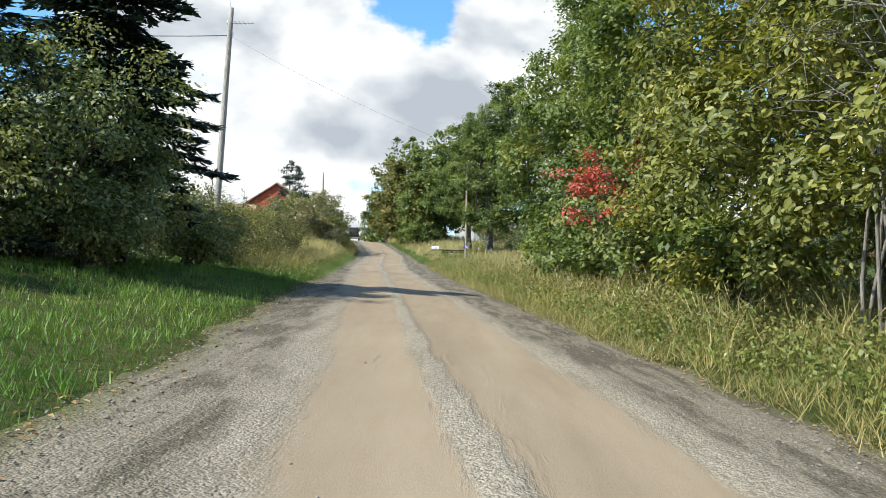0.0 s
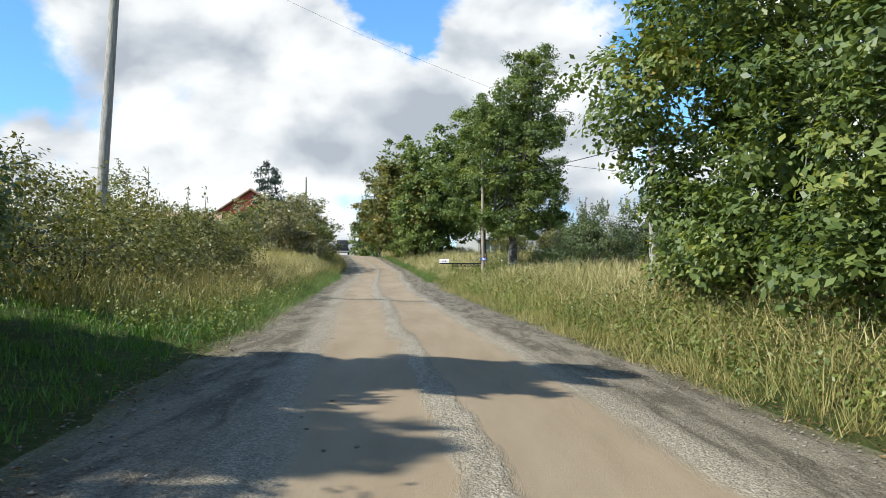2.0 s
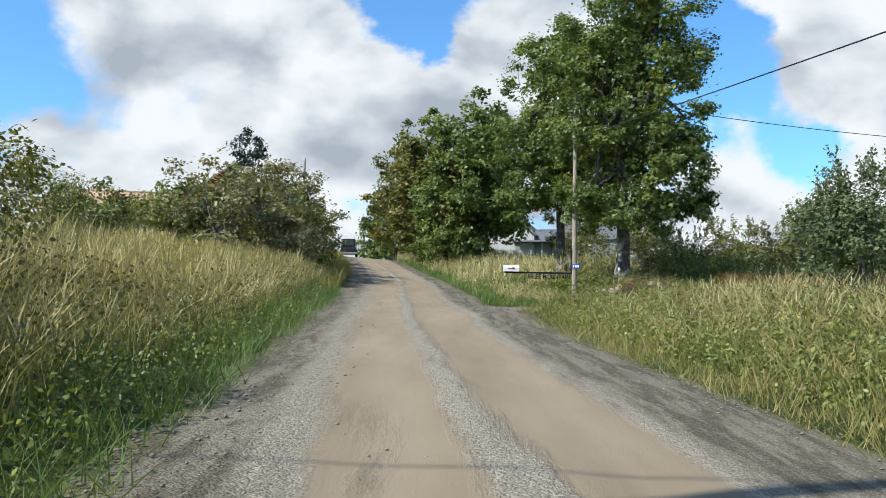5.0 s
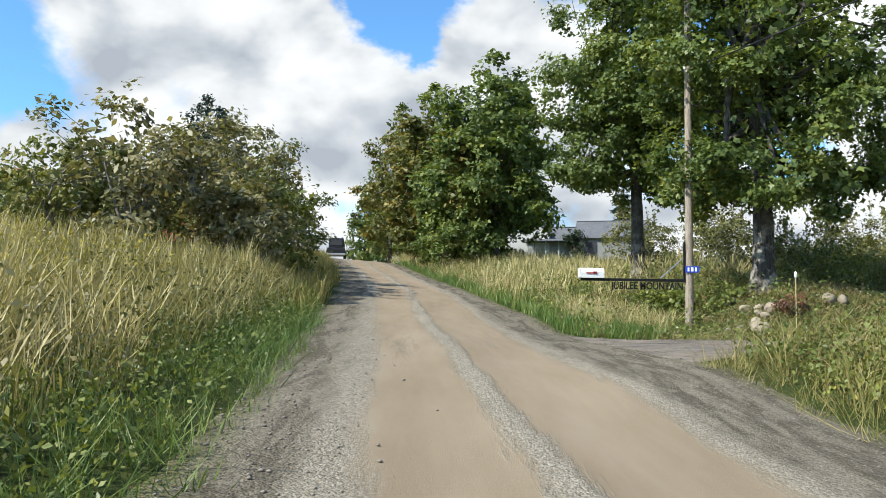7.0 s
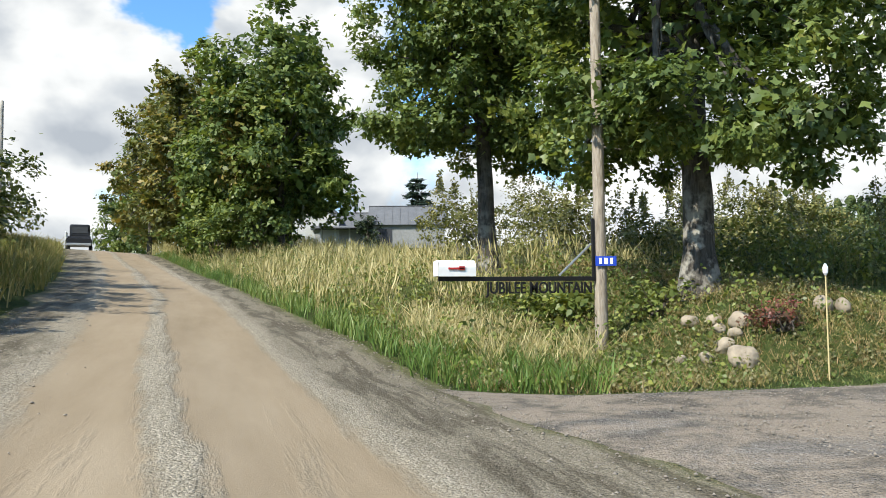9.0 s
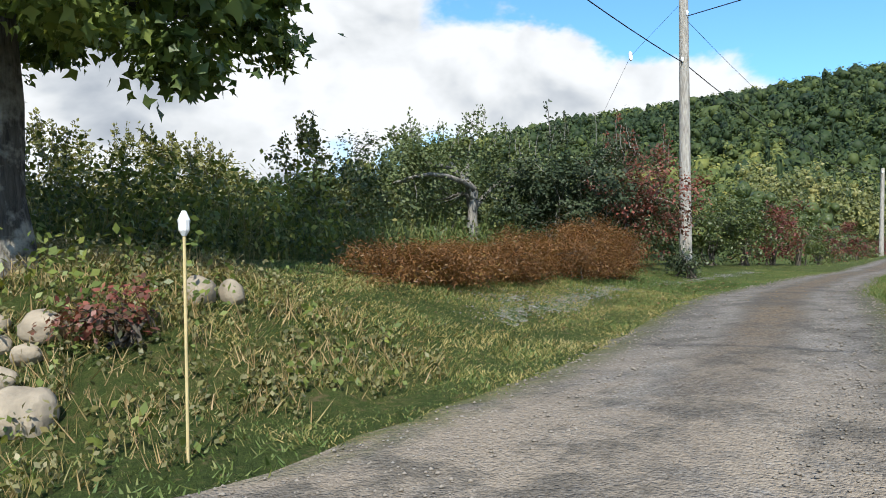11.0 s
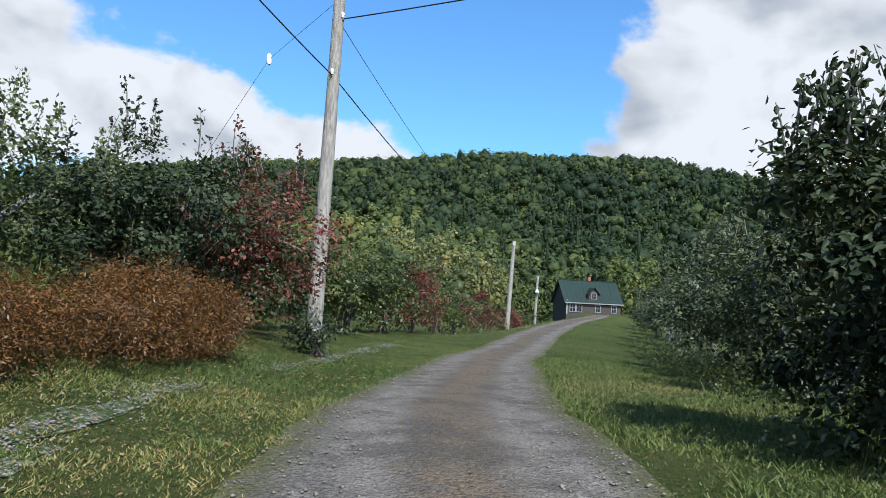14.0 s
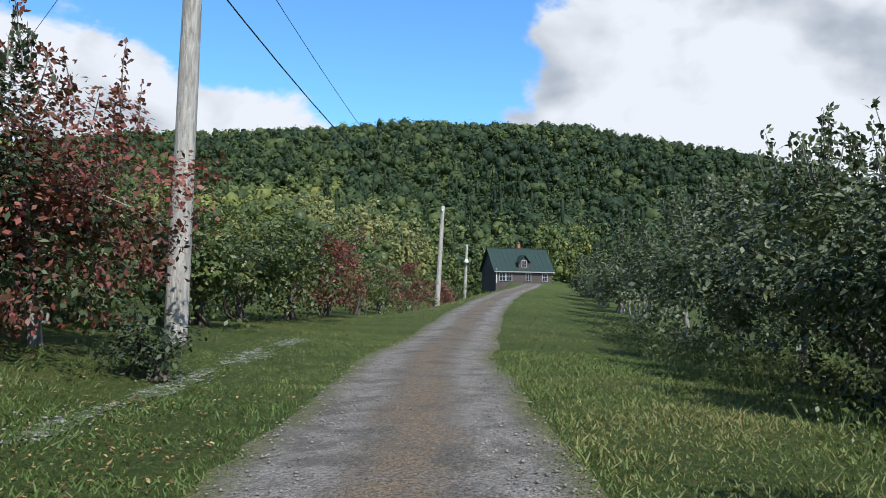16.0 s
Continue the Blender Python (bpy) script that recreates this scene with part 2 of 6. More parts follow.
BARK = bark_material("maple_bark", (0.04, 0.034, 0.027), (0.10, 0.087, 0.07), (0.25, 0.235, 0.2))
BARK_BIG = bark_material("old_maple_bark", (0.035, 0.03, 0.025), (0.105, 0.093, 0.078), (0.38, 0.355, 0.30), (4.9, 6.0))
BARK_DARK = bark_material("dark_twig", (0.05, 0.04, 0.03), (0.13, 0.11, 0.085))
BARK_GREY = bark_material("apple_bark", (0.12, 0.11, 0.095), (0.30, 0.28, 0.25))
POLE_WOOD = bark_material("weathered_pole_wood", (0.22, 0.20, 0.175), (0.43, 0.40, 0.35))
POLE_WARM = bark_material("pole_wood_brownish", (0.20, 0.16, 0.12), (0.40, 0.34, 0.27))
STONE = plain("pale_fieldstone", (0.30, 0.25, 0.185), 0.9, 7.0, 0.4, 0.03)
WHITE_PAINT = plain("white_enamel", (0.78, 0.78, 0.76), 0.4, 12.0, 0.06, 0.0005)
BLACK_IRON = plain("black_painted_iron", (0.012, 0.011, 0.011), 0.5, 30.0, 0.3, 0.001)
RED_PAINT = plain("red_flag_paint", (0.42, 0.03, 0.03), 0.5, 20.0, 0.15, 0.0005)
BLUE_SIGN = plain("blue_reflective_plate", (0.02, 0.06, 0.42), 0.4, 20.0, 0.1, 0.0003)
WIRE = plain("black_cable", (0.02, 0.02, 0.022), 0.6, 40.0, 0.2, 0.0005)
STEEL = plain("galvanised_steel", (0.42, 0.43, 0.44), 0.45, 30.0, 0.15, 0.0005, 0.7)
PORCELAIN = plain("white_porcelain", (0.75, 0.75, 0.74), 0.25, 20.0, 0.05, 0.0002)
STAKE = plain("pale_yellowish_stake", (0.55, 0.44, 0.22), 0.6, 20.0, 0.15, 0.0005)
YELLOW = plain("yellow_plastic", (0.75, 0.52, 0.02), 0.5, 20.0, 0.1, 0.0003)
GREY_BOARD = plain("weathered_grey_board", (0.27, 0.27, 0.265), 0.85, 7.0, 0.25, 0.006)
PALE_BOARD = plain("whitish_clapboard", (0.42, 0.42, 0.40), 0.8, 7.0, 0.15, 0.004)
GREY_SHINGLE = plain("grey_asphalt_shingle", (0.13, 0.133, 0.14), 0.9, 25.0, 0.25, 0.01)
GREEN_METAL = plain("green_metal_roof", (0.02, 0.038, 0.031), 0.5, 6.0, 0.2, 0.002)
DARK_BOARD = plain("dark_stained_board", (0.045, 0.047, 0.055), 0.8, 10.0, 0.3, 0.006)
BROWN_SHINGLE = plain("brown_grey_wall_shingle", (0.075, 0.062, 0.056), 0.85, 14.0, 0.3, 0.008)
RED_BOARD = plain("red_barn_board", (0.38, 0.075, 0.045), 0.85, 6.0, 0.3, 0.006)
RUST_TIN = plain("rusty_tin", (0.46, 0.30, 0.20), 0.65, 3.0, 0.35, 0.004)
BRICK = plain("red_chimney_brick", (0.30, 0.12, 0.085), 0.9, 18.0, 0.3, 0.008)
DARK_GLASS = plain("dark_window_glass", (0.02, 0.025, 0.03), 0.08, 3.0, 0.2, 0.0, 0.0, 0.6)
DARK_PAINT = plain("dark_truck_paint", (0.02, 0.021, 0.024), 0.35, 20.0, 0.2, 0.0003)
RUBBER = plain("tyre_rubber", (0.02, 0.02, 0.02), 0.85, 30.0, 0.2, 0.002)


def ground_material():
    m, n = material("field_soil_and_turf")
    p = place_of(n)
    a, b, c = n.noise(p, 14.0, 6.0, 0.65), n.noise(p, 0.35, 4.0), n.noise(p, 60.0, 3.0)
    turf = n.ramp(n.math("ADD", n.math("MULTIPLY", a, 0.6), n.math("MULTIPLY", b, 0.4)),
                  [(0.30, (0.045, 0.065, 0.018)), (0.48, (0.085, 0.12, 0.03)), (0.62, (0.15, 0.155, 0.048)), (0.75, (0.22, 0.175, 0.08))])
    blade = n.noise(n.add("ShaderNodeMapping", Vector=p, Scale=(1.0, 1.0, 0.3)).outputs[0], 95.0, 4.0, 0.75)
    turf = n.mix(n.grey(blade, [(0.42, 0.5), (0.54, 0.0)]), turf, (0.03, 0.038, 0.014))
    turf = n.mix(n.grey(n.noise(p, 7.0, 7.0, 0.75), [(0.56, 0.0), (0.66, 0.8)]), turf, (0.185, 0.14, 0.075))
    finish(n, turf, 0.95, n.math("ADD", n.math("ADD", a, blade), n.math("MULTIPLY", c, 0.4)), 0.05, 0.0, 0.1)
    return m


def turf_colour(n, p):
    """Thin turf, dead leaves and soil, as at the ragged sides of the gravel."""
    return n.ramp(n.noise(p, 30.0, 6.0, 0.7), [(0.32, (0.045, 0.05, 0.02)), (0.48, (0.09, 0.105, 0.035)), (0.6, (0.16, 0.13, 0.06)), (0.72, (0.27, 0.20, 0.11))])


def gravel_colour(n, p, size, dark, mid, light):
    """Packed small stones: each its own grey, over gritty fines. Gives the colour and the relief."""
    cell = n.add("ShaderNodeTexVoronoi", Vector=p, Scale=size)
    big_cell = n.add("ShaderNodeTexVoronoi", Vector=p, Scale=size * 0.42)
    grit = n.noise(p, size * 0.35, 7.0, 0.75)
    stone = n.ramp(n.add("ShaderNodeSeparateColor", i0=cell.outputs["Color"]).outputs[0], [(0.0, dark), (0.55, mid), (1.0, light)])
    lump = n.ramp(n.add("ShaderNodeSeparateColor", i0=big_cell.outputs["Color"]).outputs[1], [(0.0, dark), (0.5, mid), (1.0, light)])
    fines = n.ramp(grit, [(0.35, dark), (0.65, mid)])
    col = n.mix(0.55, n.mix(n.grey(big_cell.outputs["Distance"], [(0.25, 1.0), (0.5, 0.0)]), stone, lump), fines)
    relief = n.math("ADD", n.math("SUBTRACT", 1.0, cell.outputs["Distance"]), n.math("SUBTRACT", 1.0, big_cell.outputs["Distance"]))
    return col, relief


def road_material():
    """Two packed tan tracks, pale loose stone on the crown and along their outer sides, dark streaky shoulders.
    UV x: metres from the tracks' middle. tone: how near the ragged side is."""
    m, n = material("gravel_road")
    p = place_of(n)
    uv = n.add("ShaderNodeSeparateXYZ", i0=n.add("ShaderNodeUVMap").outputs[0]).outputs
    rim = n.add("ShaderNodeAttribute", props={"attribute_name": "tone"}).outputs["Fac"]
    long_p = n.add("ShaderNodeMapping", Vector=p, Scale=(1.0, 0.10, 1.0)).outputs[0]
    streak_p = n.add("ShaderNodeMapping", Vector=p, Scale=(1.0, 0.16, 1.0)).outputs[0]
    wob = n.math("MULTIPLY", n.math("SUBTRACT", n.noise(long_p, 0.9, 2.0, 0.5), 0.5), 0.45)
    fray_it = n.math("MULTIPLY", n.math("SUBTRACT", n.noise(streak_p, 5.0, 6.0, 0.7), 0.5), 0.42)
    x = n.math("ADD", uv[0], n.math("ADD", wob, fray_it))

    def band(*stops):
        return n.grey(n.math("MULTIPLY_ADD", x, 1 / 6, 0.5), [((q + 3) / 6, v) for q, v in stops])

    fine, patchy = n.noise(p, 110.0, 3.0, 0.7), n.noise(streak_p, 1.6, 6.0, 0.62)
    pale, pale_h = gravel_colour(n, p, 62.0, (0.15, 0.127, 0.09), (0.34, 0.295, 0.22), (0.56, 0.50, 0.40))
    dull, dull_h = gravel_colour(n, p, 54.0, (0.045, 0.038, 0.027), (0.15, 0.127, 0.088), (0.34, 0.295, 0.22))
    tan = n.mix(n.math("MULTIPLY", fine, 0.4), n.ramp(patchy, [(0.3, (0.20, 0.15, 0.094)), (0.5, (0.25, 0.192, 0.125)), (0.7, (0.295, 0.232, 0.157))]), (0.325, 0.262, 0.182))
    streaks = n.grey(n.noise(streak_p, 3.4, 8.0, 0.7, 0.5), [(0.44, 0.0), (0.56, 1.0)])
    side = n.mix(streaks, n.mix(0.45, dull, (0.08, 0.068, 0.048)), n.mix(0.45, dull, pale))
    tan_at = band((-1.28, 0), (-1.05, 1), (-0.2, 1), (-0.08, 0), (0.08, 0), (0.2, 1), (1.28, 1), (1.5, 0))
    pale_at = n.math("MULTIPLY", band((-1.6, 0), (-1.38, 0.8), (-1.2, 0.8), (-1.0, 0), (-0.19, 0), (-0.08, 1), (0.08, 1), (0.19, 0), (1.3, 0), (1.45, 0.85), (1.6, 0.85), (1.85, 0)),
                     n.grey(n.noise(streak_p, 2.2, 6.0, 0.65), [(0.34, 0.45), (0.52, 1.0)]))
    thin = n.math("MULTIPLY", tan_at, n.grey(n.noise(streak_p, 1.1, 7.0, 0.68, 0.4), [(0.60, 1.0), (0.74, 0.35)]))
    col = n.mix(pale_at, n.mix(thin, side, tan), pale)
    lost = n.math("MULTIPLY", n.grey(rim, [(0.86, 0.0), (1.0, 1.0)]), n.grey(n.noise(p, 3.5, 7.0, 0.7), [(0.36, 0.2), (0.52, 1.0)]))
    col = n.mix(lost, col, turf_colour(n, p))
    loose = n.math("SUBTRACT", 1.0, n.math("MULTIPLY", thin, 0.92))
    h = n.math("ADD", n.math("MULTIPLY", fine, 0.2), n.math("MULTIPLY", n.math("MULTIPLY", n.math("ADD", pale_h, dull_h), 0.5), loose))
    finish(n, col, 0.95, h, 0.014, 0.0, 0.12)
    return m


def drive_material():
    """Grey gravel wheel tracks with a leaf-strewn crown. UV x: metres from the middle, y: 0 at the mouth, 1 further in. tone: nearness of the ragged side."""
    m, n = material("gravel_drive")
    p = place_of(n)
    uv = n.add("ShaderNodeSeparateXYZ", i0=n.add("ShaderNodeUVMap").outputs[0]).outputs
    rim = n.add("ShaderNodeAttribute", props={"attribute_name": "tone"}).outputs["Fac"]
    x = n.math("ADD", uv[0], n.math("MULTIPLY", n.math("SUBTRACT", n.noise(p, 1.1, 5.0, 0.6), 0.5), 0.6))
    ax = n.math("ABSOLUTE", x)
    dull, dull_h = gravel_colour(n, p, 58.0, (0.055, 0.048, 0.042), (0.15, 0.135, 0.118), (0.33, 0.31, 0.28))
    pale, pale_h = gravel_colour(n, p, 66.0, (0.115, 0.10, 0.084), (0.245, 0.22, 0.19), (0.44, 0.405, 0.36))
    worn = n.noise(p, 2.4, 8.0, 0.7, 0.4)
    track = n.math("MULTIPLY", n.grey(n.math("ABSOLUTE", n.math("SUBTRACT", ax, 0.66)), [(0.16, 1.0), (0.42, 0.0)]), n.grey(worn, [(0.38, 0.25), (0.56, 1.0)]))
    col = n.mix(track, dull, pale)
    litter = n.ramp(n.noise(p, 34.0, 6.0, 0.75), [(0.34, (0.07, 0.055, 0.04)), (0.5, (0.16, 0.12, 0.08)), (0.62, (0.25, 0.19, 0.13)), (0.72, (0.13, 0.125, 0.065))])
    mid = n.math("MULTIPLY", n.math("MULTIPLY", n.grey(ax, [(0.14, 1.0), (0.46, 0.0)]), n.grey(uv[1], [(0.0, 0.1), (0.6, 0.9)])), n.grey(n.noise(p, 5.0, 6.0, 0.7), [(0.34, 0.35), (0.52, 1.0)]))
    col = n.mix(mid, col, litter)
    apron = n.math("MULTIPLY", n.grey(uv[1], [(0.0, 1.0), (0.45, 0.0)]), n.grey(n.noise(p, 0.9, 8.0, 0.68, 0.8), [(0.40, 0.0), (0.54, 0.9)]))
    col = n.mix(apron, col, n.mix(0.6, pale, (0.31, 0.245, 0.175)))
    col = n.mix(n.grey(n.noise(p, 1.3, 7.0, 0.7), [(0.50, 0.0), (0.60, 0.75)]), col, n.mix(0.6, dull, (0.075, 0.066, 0.052)))
    lost = n.math("MULTIPLY", n.grey(rim, [(0.70, 0.0), (1.0, 1.0)]), n.grey(n.noise(p, 3.0, 8.0, 0.72), [(0.38, 0.1), (0.52, 1.0)]))
    col = n.mix(lost, col, turf_colour(n, p))
    finish(n, col, 0.95, n.math("ADD", dull_h, n.math("MULTIPLY", pale_h, 0.5)), 0.012, 0.0, 0.12)
    return m


GROUND, ROAD, DRIVE = ground_material(), road_material(), drive_material()


def patch_material():
    """Stones and thin turf, mottled."""
    m, n = material("gravel_in_thin_turf")
    p = place_of(n)
    cell = n.add("ShaderNodeTexVoronoi", Vector=p, Scale=48.0)
    stone = n.ramp(n.add("ShaderNodeSeparateColor", i0=cell.outputs["Color"]).outputs[0], [(0.0, (0.09, 0.082, 0.066)), (0.6, (0.22, 0.205, 0.175)), (1.0, (0.44, 0.42, 0.38))])
    turf = n.ramp(n.noise(p, 26.0, 5.0), [(0.4, (0.032, 0.055, 0.014)), (0.62, (0.085, 0.115, 0.032))])
    col = n.mix(n.grey(n.noise(p, 6.0, 8.0, 0.7), [(0.48, 0.0), (0.60, 1.0)]), turf, stone)
    finish(n, col, 0.95, n.math("SUBTRACT", 1.0, cell.outputs["Distance"]), 0.02, 0.0, 0.15)
    return m


PALE_GRAVEL = patch_material()
PALE_STONE = plain("pale_pebble", (0.24, 0.225, 0.2), 0.9, 6.0, 0.35, 0.004)
PEBBLE = plain("loose_pebble", (0.23, 0.20, 0.165), 0.9, 5.0, 0.4, 0.004)

# ---- shape of the land ----
RNG = np.random.default_rng(7)


def curve(xs, ys):
    xs, ys = np.array(xs, float), np.array(ys, float)
    return lambda v: np.interp(v, xs, ys)


road_z = curve([-400, -60, 0, 35, 50, 61, 71, 90, 105, 112, 118, 126, 150, 220, 500], [-16, -2.4, 0.03, 1.42, 2.1, 2.63, 3.24, 4.6, 5.95, 6.42, 6.52, 6.4, 5.3, 2, -4])
road_x = curve([-400, -60, 0, 8, 15, 27, 42, 66, 80, 90, 98, 112, 150, 500], [36, 6.1, 0.75, 0.3, -0.35, -1.3, -2.55, -4.35, -5.6, -6.9, -8.1, -10.2, -15.5, -60])
track_x = curve([-20, 0, 50, 62, 76, 90, 98, 112, 150], [2.5, 0.70, -3.8, -4.5, -5.3, -6.9, -8.1, -10.2, -15.5])
road_half = curve([0, 30, 60, 72, 110], [2.85, 2.85, 2.75, 2.7, 2.75])
bank = curve([-400, -60, -14, -6, -2, 0, 1, 4, 10, 15, 24, 32, 62, 97, 130, 400], [6, 1.5, 0.75, 0.5, 0.22, 0, 0.12, 0.75, 1.25, 1.6, 2.15, 2.65, 5.6, 8.8, 12, 22])
mound_bank = curve([0, 2.0, 3.6, 4.5, 5.8, 8, 10, 15, 24, 400], [0, 0.0, 0.05, 0.5, 1.32, 1.45, 1.5, 1.65, 2.15, 22])
drive_y = curve([-12, -3, 2, 5, 9, 14, 24, 38, 48, 60, 75, 95], [59.6, 59.6, 59.95, 60.15, 60.6, 61.4, 62.05, 61.75, 61.2, 60.2, 58.6, 57.0])
drive_z = curve([-12, -6, -2, 2.8, 6, 10.9, 13.5, 22, 30, 60, 95, 130], [2.5, 2.5, 2.58, 2.98, 3.35, 3.93, 4.12, 4.7, 5.25, 8.2, 11.4, 14.5])
drive_half = curve([-3, 0, 3, 6, 9, 14, 24, 60], [4.6, 2.6, 1.7, 1.42, 1.34, 1.2, 1.05, 0.95])
ridge = curve([-180, -40, 0, 13, 28, 41, 54, 65, 83, 95, 106, 125, 160, 180], [0, 0, 4, 9, 15, 25, 39, 48, 55, 57, 48, 24, 0, 0])


CROSS_FALL = 0.0664      # the whole slope falls gently to the east


def smooth(a, b, v):
    s = np.clip((v - a) / (b - a), 0, 1)
    return s * s * (3 - 2 * s)


def swell(x, y):
    """Slow unevenness of the land."""
    return (np.sin(x * 0.9 + y * 0.37) * np.sin(y * 0.71 - x * 0.23) + 0.6 * np.sin(x * 2.1 - y * 1.3) * np.sin(x * 0.6 + y * 1.9))


def land(x, y):
    x, y = np.asarray(x, float), np.asarray(y, float)
    cx, half = road_x(y), road_half(y)
    s = x - cx
    u = np.where(s > 0, np.maximum(s - half, 0), np.minimum(s + half, 0))
    wm = smooth(59, 62.5, y) * (1 - smooth(69.5, 75, y)) * (u > 0)
    z = road_z(y) + bank(u) * (1 - wm) + mound_bank(u) * wm
    z = z + 0.5 * np.exp(-((x - 2.3) / 2.5) ** 2 - ((y - 72.5) / 3.0) ** 2)
    off = np.abs(y - drive_y(x)) - drive_half(x)
    wd = (1 - smooth(0.2, 3.5, off)) * smooth(-4.5, 0.5, x) * (1 - smooth(100, 130, x))
    z = z * (1 - wd) + drive_z(x) * wd
    z = z + 0.05 * swell(x, y) * smooth(0.3, 2.0, np.abs(u)) * (1 - wd)
    dx, dy = x - 0.0, y - 60.0
    far, azim = np.hypot(dx, dy), np.degrees(np.arctan2(dx, dy))
    z = z - CROSS_FALL * np.maximum(x, -25.0)
    return z + 2.72 * ridge(azim) * smooth(140, 760, far) * (1 - 0.4 * smooth(850, 1800, far))


def sheet(name, xs, ys, zfun, mat):
    gx, gy = np.meshgrid(xs, ys)
    v = np.stack([gx, gy, zfun(gx, gy)], -1).reshape(-1, 3)
    nx, ny = len(xs), len(ys)
    i = (np.arange(ny - 1)[:, None] * nx + np.arange(nx - 1)).ravel()
    f = np.stack([i, i + 1, i + nx + 1, i + nx], -1)
    return quick_mesh(name, v, f, mat, smooth_it=True)


def quick_mesh(name, verts, faces, mat, smooth_it=False, uv=None, tone=None):
    """A mesh object from arrays; faces all of one size, or a list of such arrays."""
    groups = faces if isinstance(faces, list) else [faces]
    me = bpy.data.meshes.new(name)
    verts = np.ascontiguousarray(verts, np.float32)
    me.vertices.add(len(verts))
    me.vertices.foreach_set("co", verts.ravel())
    loops = np.concatenate([g.ravel() for g in groups]).astype(np.int32)
    sizes = np.concatenate([np.full(len(g), g.shape[1], np.int32) for g in groups])
    me.loops.add(len(loops))
    me.loops.foreach_set("vertex_index", loops)
    me.polygons.add(len(sizes))
    me.polygons.foreach_set("loop_start", np.concatenate([[0], np.cumsum(sizes)[:-1]]).astype(np.int32))
    if smooth_it:
        me.polygons.foreach_set("use_smooth", np.ones(len(sizes), bool))
    if uv is not None:
        layer = me.uv_layers.new(name="UVMap")
        layer.data.foreach_set("uv", np.ascontiguousarray(uv[loops], np.float32).ravel())
    if tone is not None:
        me.attributes.new("tone", "FLOAT", "POINT").data.foreach_set("value", np.ascontiguousarray(tone, np.float32))
    me.update(calc_edges=True)
    me.validate()
    me.materials.append(mat)
    return new(name, me)


def axis(lo, hi, step, reach, grow=1.18):
    """Even steps from lo to hi, then ever wider ones out to reach."""
    vals = list(np.arange(lo, hi + step, step))
    for sign, start in ((1, vals[-1]), (-1, lo)):
        d, p, extra = step, start, []
        while abs(p) < reach:
            d *= grow
            p += sign * d
            extra.append(p)
        vals = vals + extra if sign > 0 else extra[::-1] + vals
    return np.array(vals)


ground = sheet("ground", axis(-14, 34, 0.45, 2600), axis(-2, 104, 0.6, 2600), lambda x, y: land(x, y) - 0.03 * ((np.abs(x - road_x(y)) < road_half(y) - 0.5) & (np.abs(y) < 200)), GROUND)
tagged(ground, "rough grassy land rising to a wooded hill", "ground", kind="structure")

# the gravel road: a cambered ribbon with ragged sides
ROAD_COLS = np.linspace(-1, 1, 29)
ry = axis(-8, 120, 0.35, 180, 1.1)
edge = np.array([[0.22 * noise.noise(Vector((s * 7.0, yy * 0.55, 0))) + 0.10 * noise.noise(Vector((s * 3.0, yy * 2.3, 5))) for s in (-1, 1)] for yy in ry])
gx = road_x(ry)[:, None] + ROAD_COLS[None, :] * (road_half(ry)[:, None] + np.where(ROAD_COLS[None, :] < 0, edge[:, :1], edge[:, 1:]))
gy = np.repeat(ry[:, None], len(ROAD_COLS), 1)
track = track_x(ry)
ux = gx - track[:, None]
rut = -0.018 * np.exp(-((np.abs(ux) - 0.8) / 0.35) ** 2) + 0.012 * np.exp(-(ux / 0.25) ** 2)
gz = land(gx, gy) + 0.035 * (1 - ROAD_COLS[None, :] ** 4) + 0.004 + rut
nx = len(ROAD_COLS)
i = (np.arange(len(ry) - 1)[:, None] * nx + np.arange(nx - 1)).ravel()
road = quick_mesh("road", np.stack([gx, gy, gz], -1).reshape(-1, 3), np.stack([i, i + 1, i + nx + 1, i + nx], -1), ROAD, True,
                  uv=np.stack([ux, gy / 100], -1).reshape(-1, 2), tone=np.tile(np.abs(ROAD_COLS), len(ry)))
tagged(road, "tan gravel road with packed wheel tracks and loose stony edges", "road", kind="structure")

# the drive that leaves it
DR_COLS = np.linspace(-1, 1, 17)
dxs = np.arange(-1.8, 92, 0.4)
dedge = np.array([[0.16 * noise.noise(Vector((s * 9.0, xx * 0.35, 2))) + 0.12 * noise.noise(Vector((s * 4.0, xx * 2.0, 7))) for s in (-1, 1)] for xx in dxs])
gy = drive_y(dxs)[:, None] + DR_COLS[None, :] * (drive_half(dxs)[:, None] + np.where(DR_COLS[None, :] < 0, dedge[:, :1], dedge[:, 1:]))
gx = np.repeat(dxs[:, None], len(DR_COLS), 1)
vx = gy - drive_y(dxs)[:, None]
gz = land(gx, gy) + 0.012 + 0.03 * (1 - DR_COLS[None, :] ** 4) * smooth(0, 3, dxs)[:, None] - 0.02 * np.exp(-((np.abs(vx) - 0.75) / 0.3) ** 2)
gz = np.maximum(gz, land(gx, gy) + 0.008)
nx = len(DR_COLS)
i = (np.arange(len(dxs) - 1)[:, None] * nx + np.arange(nx - 1)).ravel()
drive = quick_mesh("driveway", np.stack([gx, gy, gz], -1).reshape(-1, 3), np.stack([i, i + nx, i + nx + 1, i + 1], -1), DRIVE, True,
                   uv=np.stack([vx, np.clip((gx - 4) / 10, 0, 1)], -1).reshape(-1, 2), tone=np.tile(np.abs(DR_COLS), len(dxs)) * np.repeat(smooth(0.0, 4.0, dxs), len(DR_COLS)))
tagged(drive, "grey gravel driveway with leaf-strewn crown", "driveway", kind="structure")


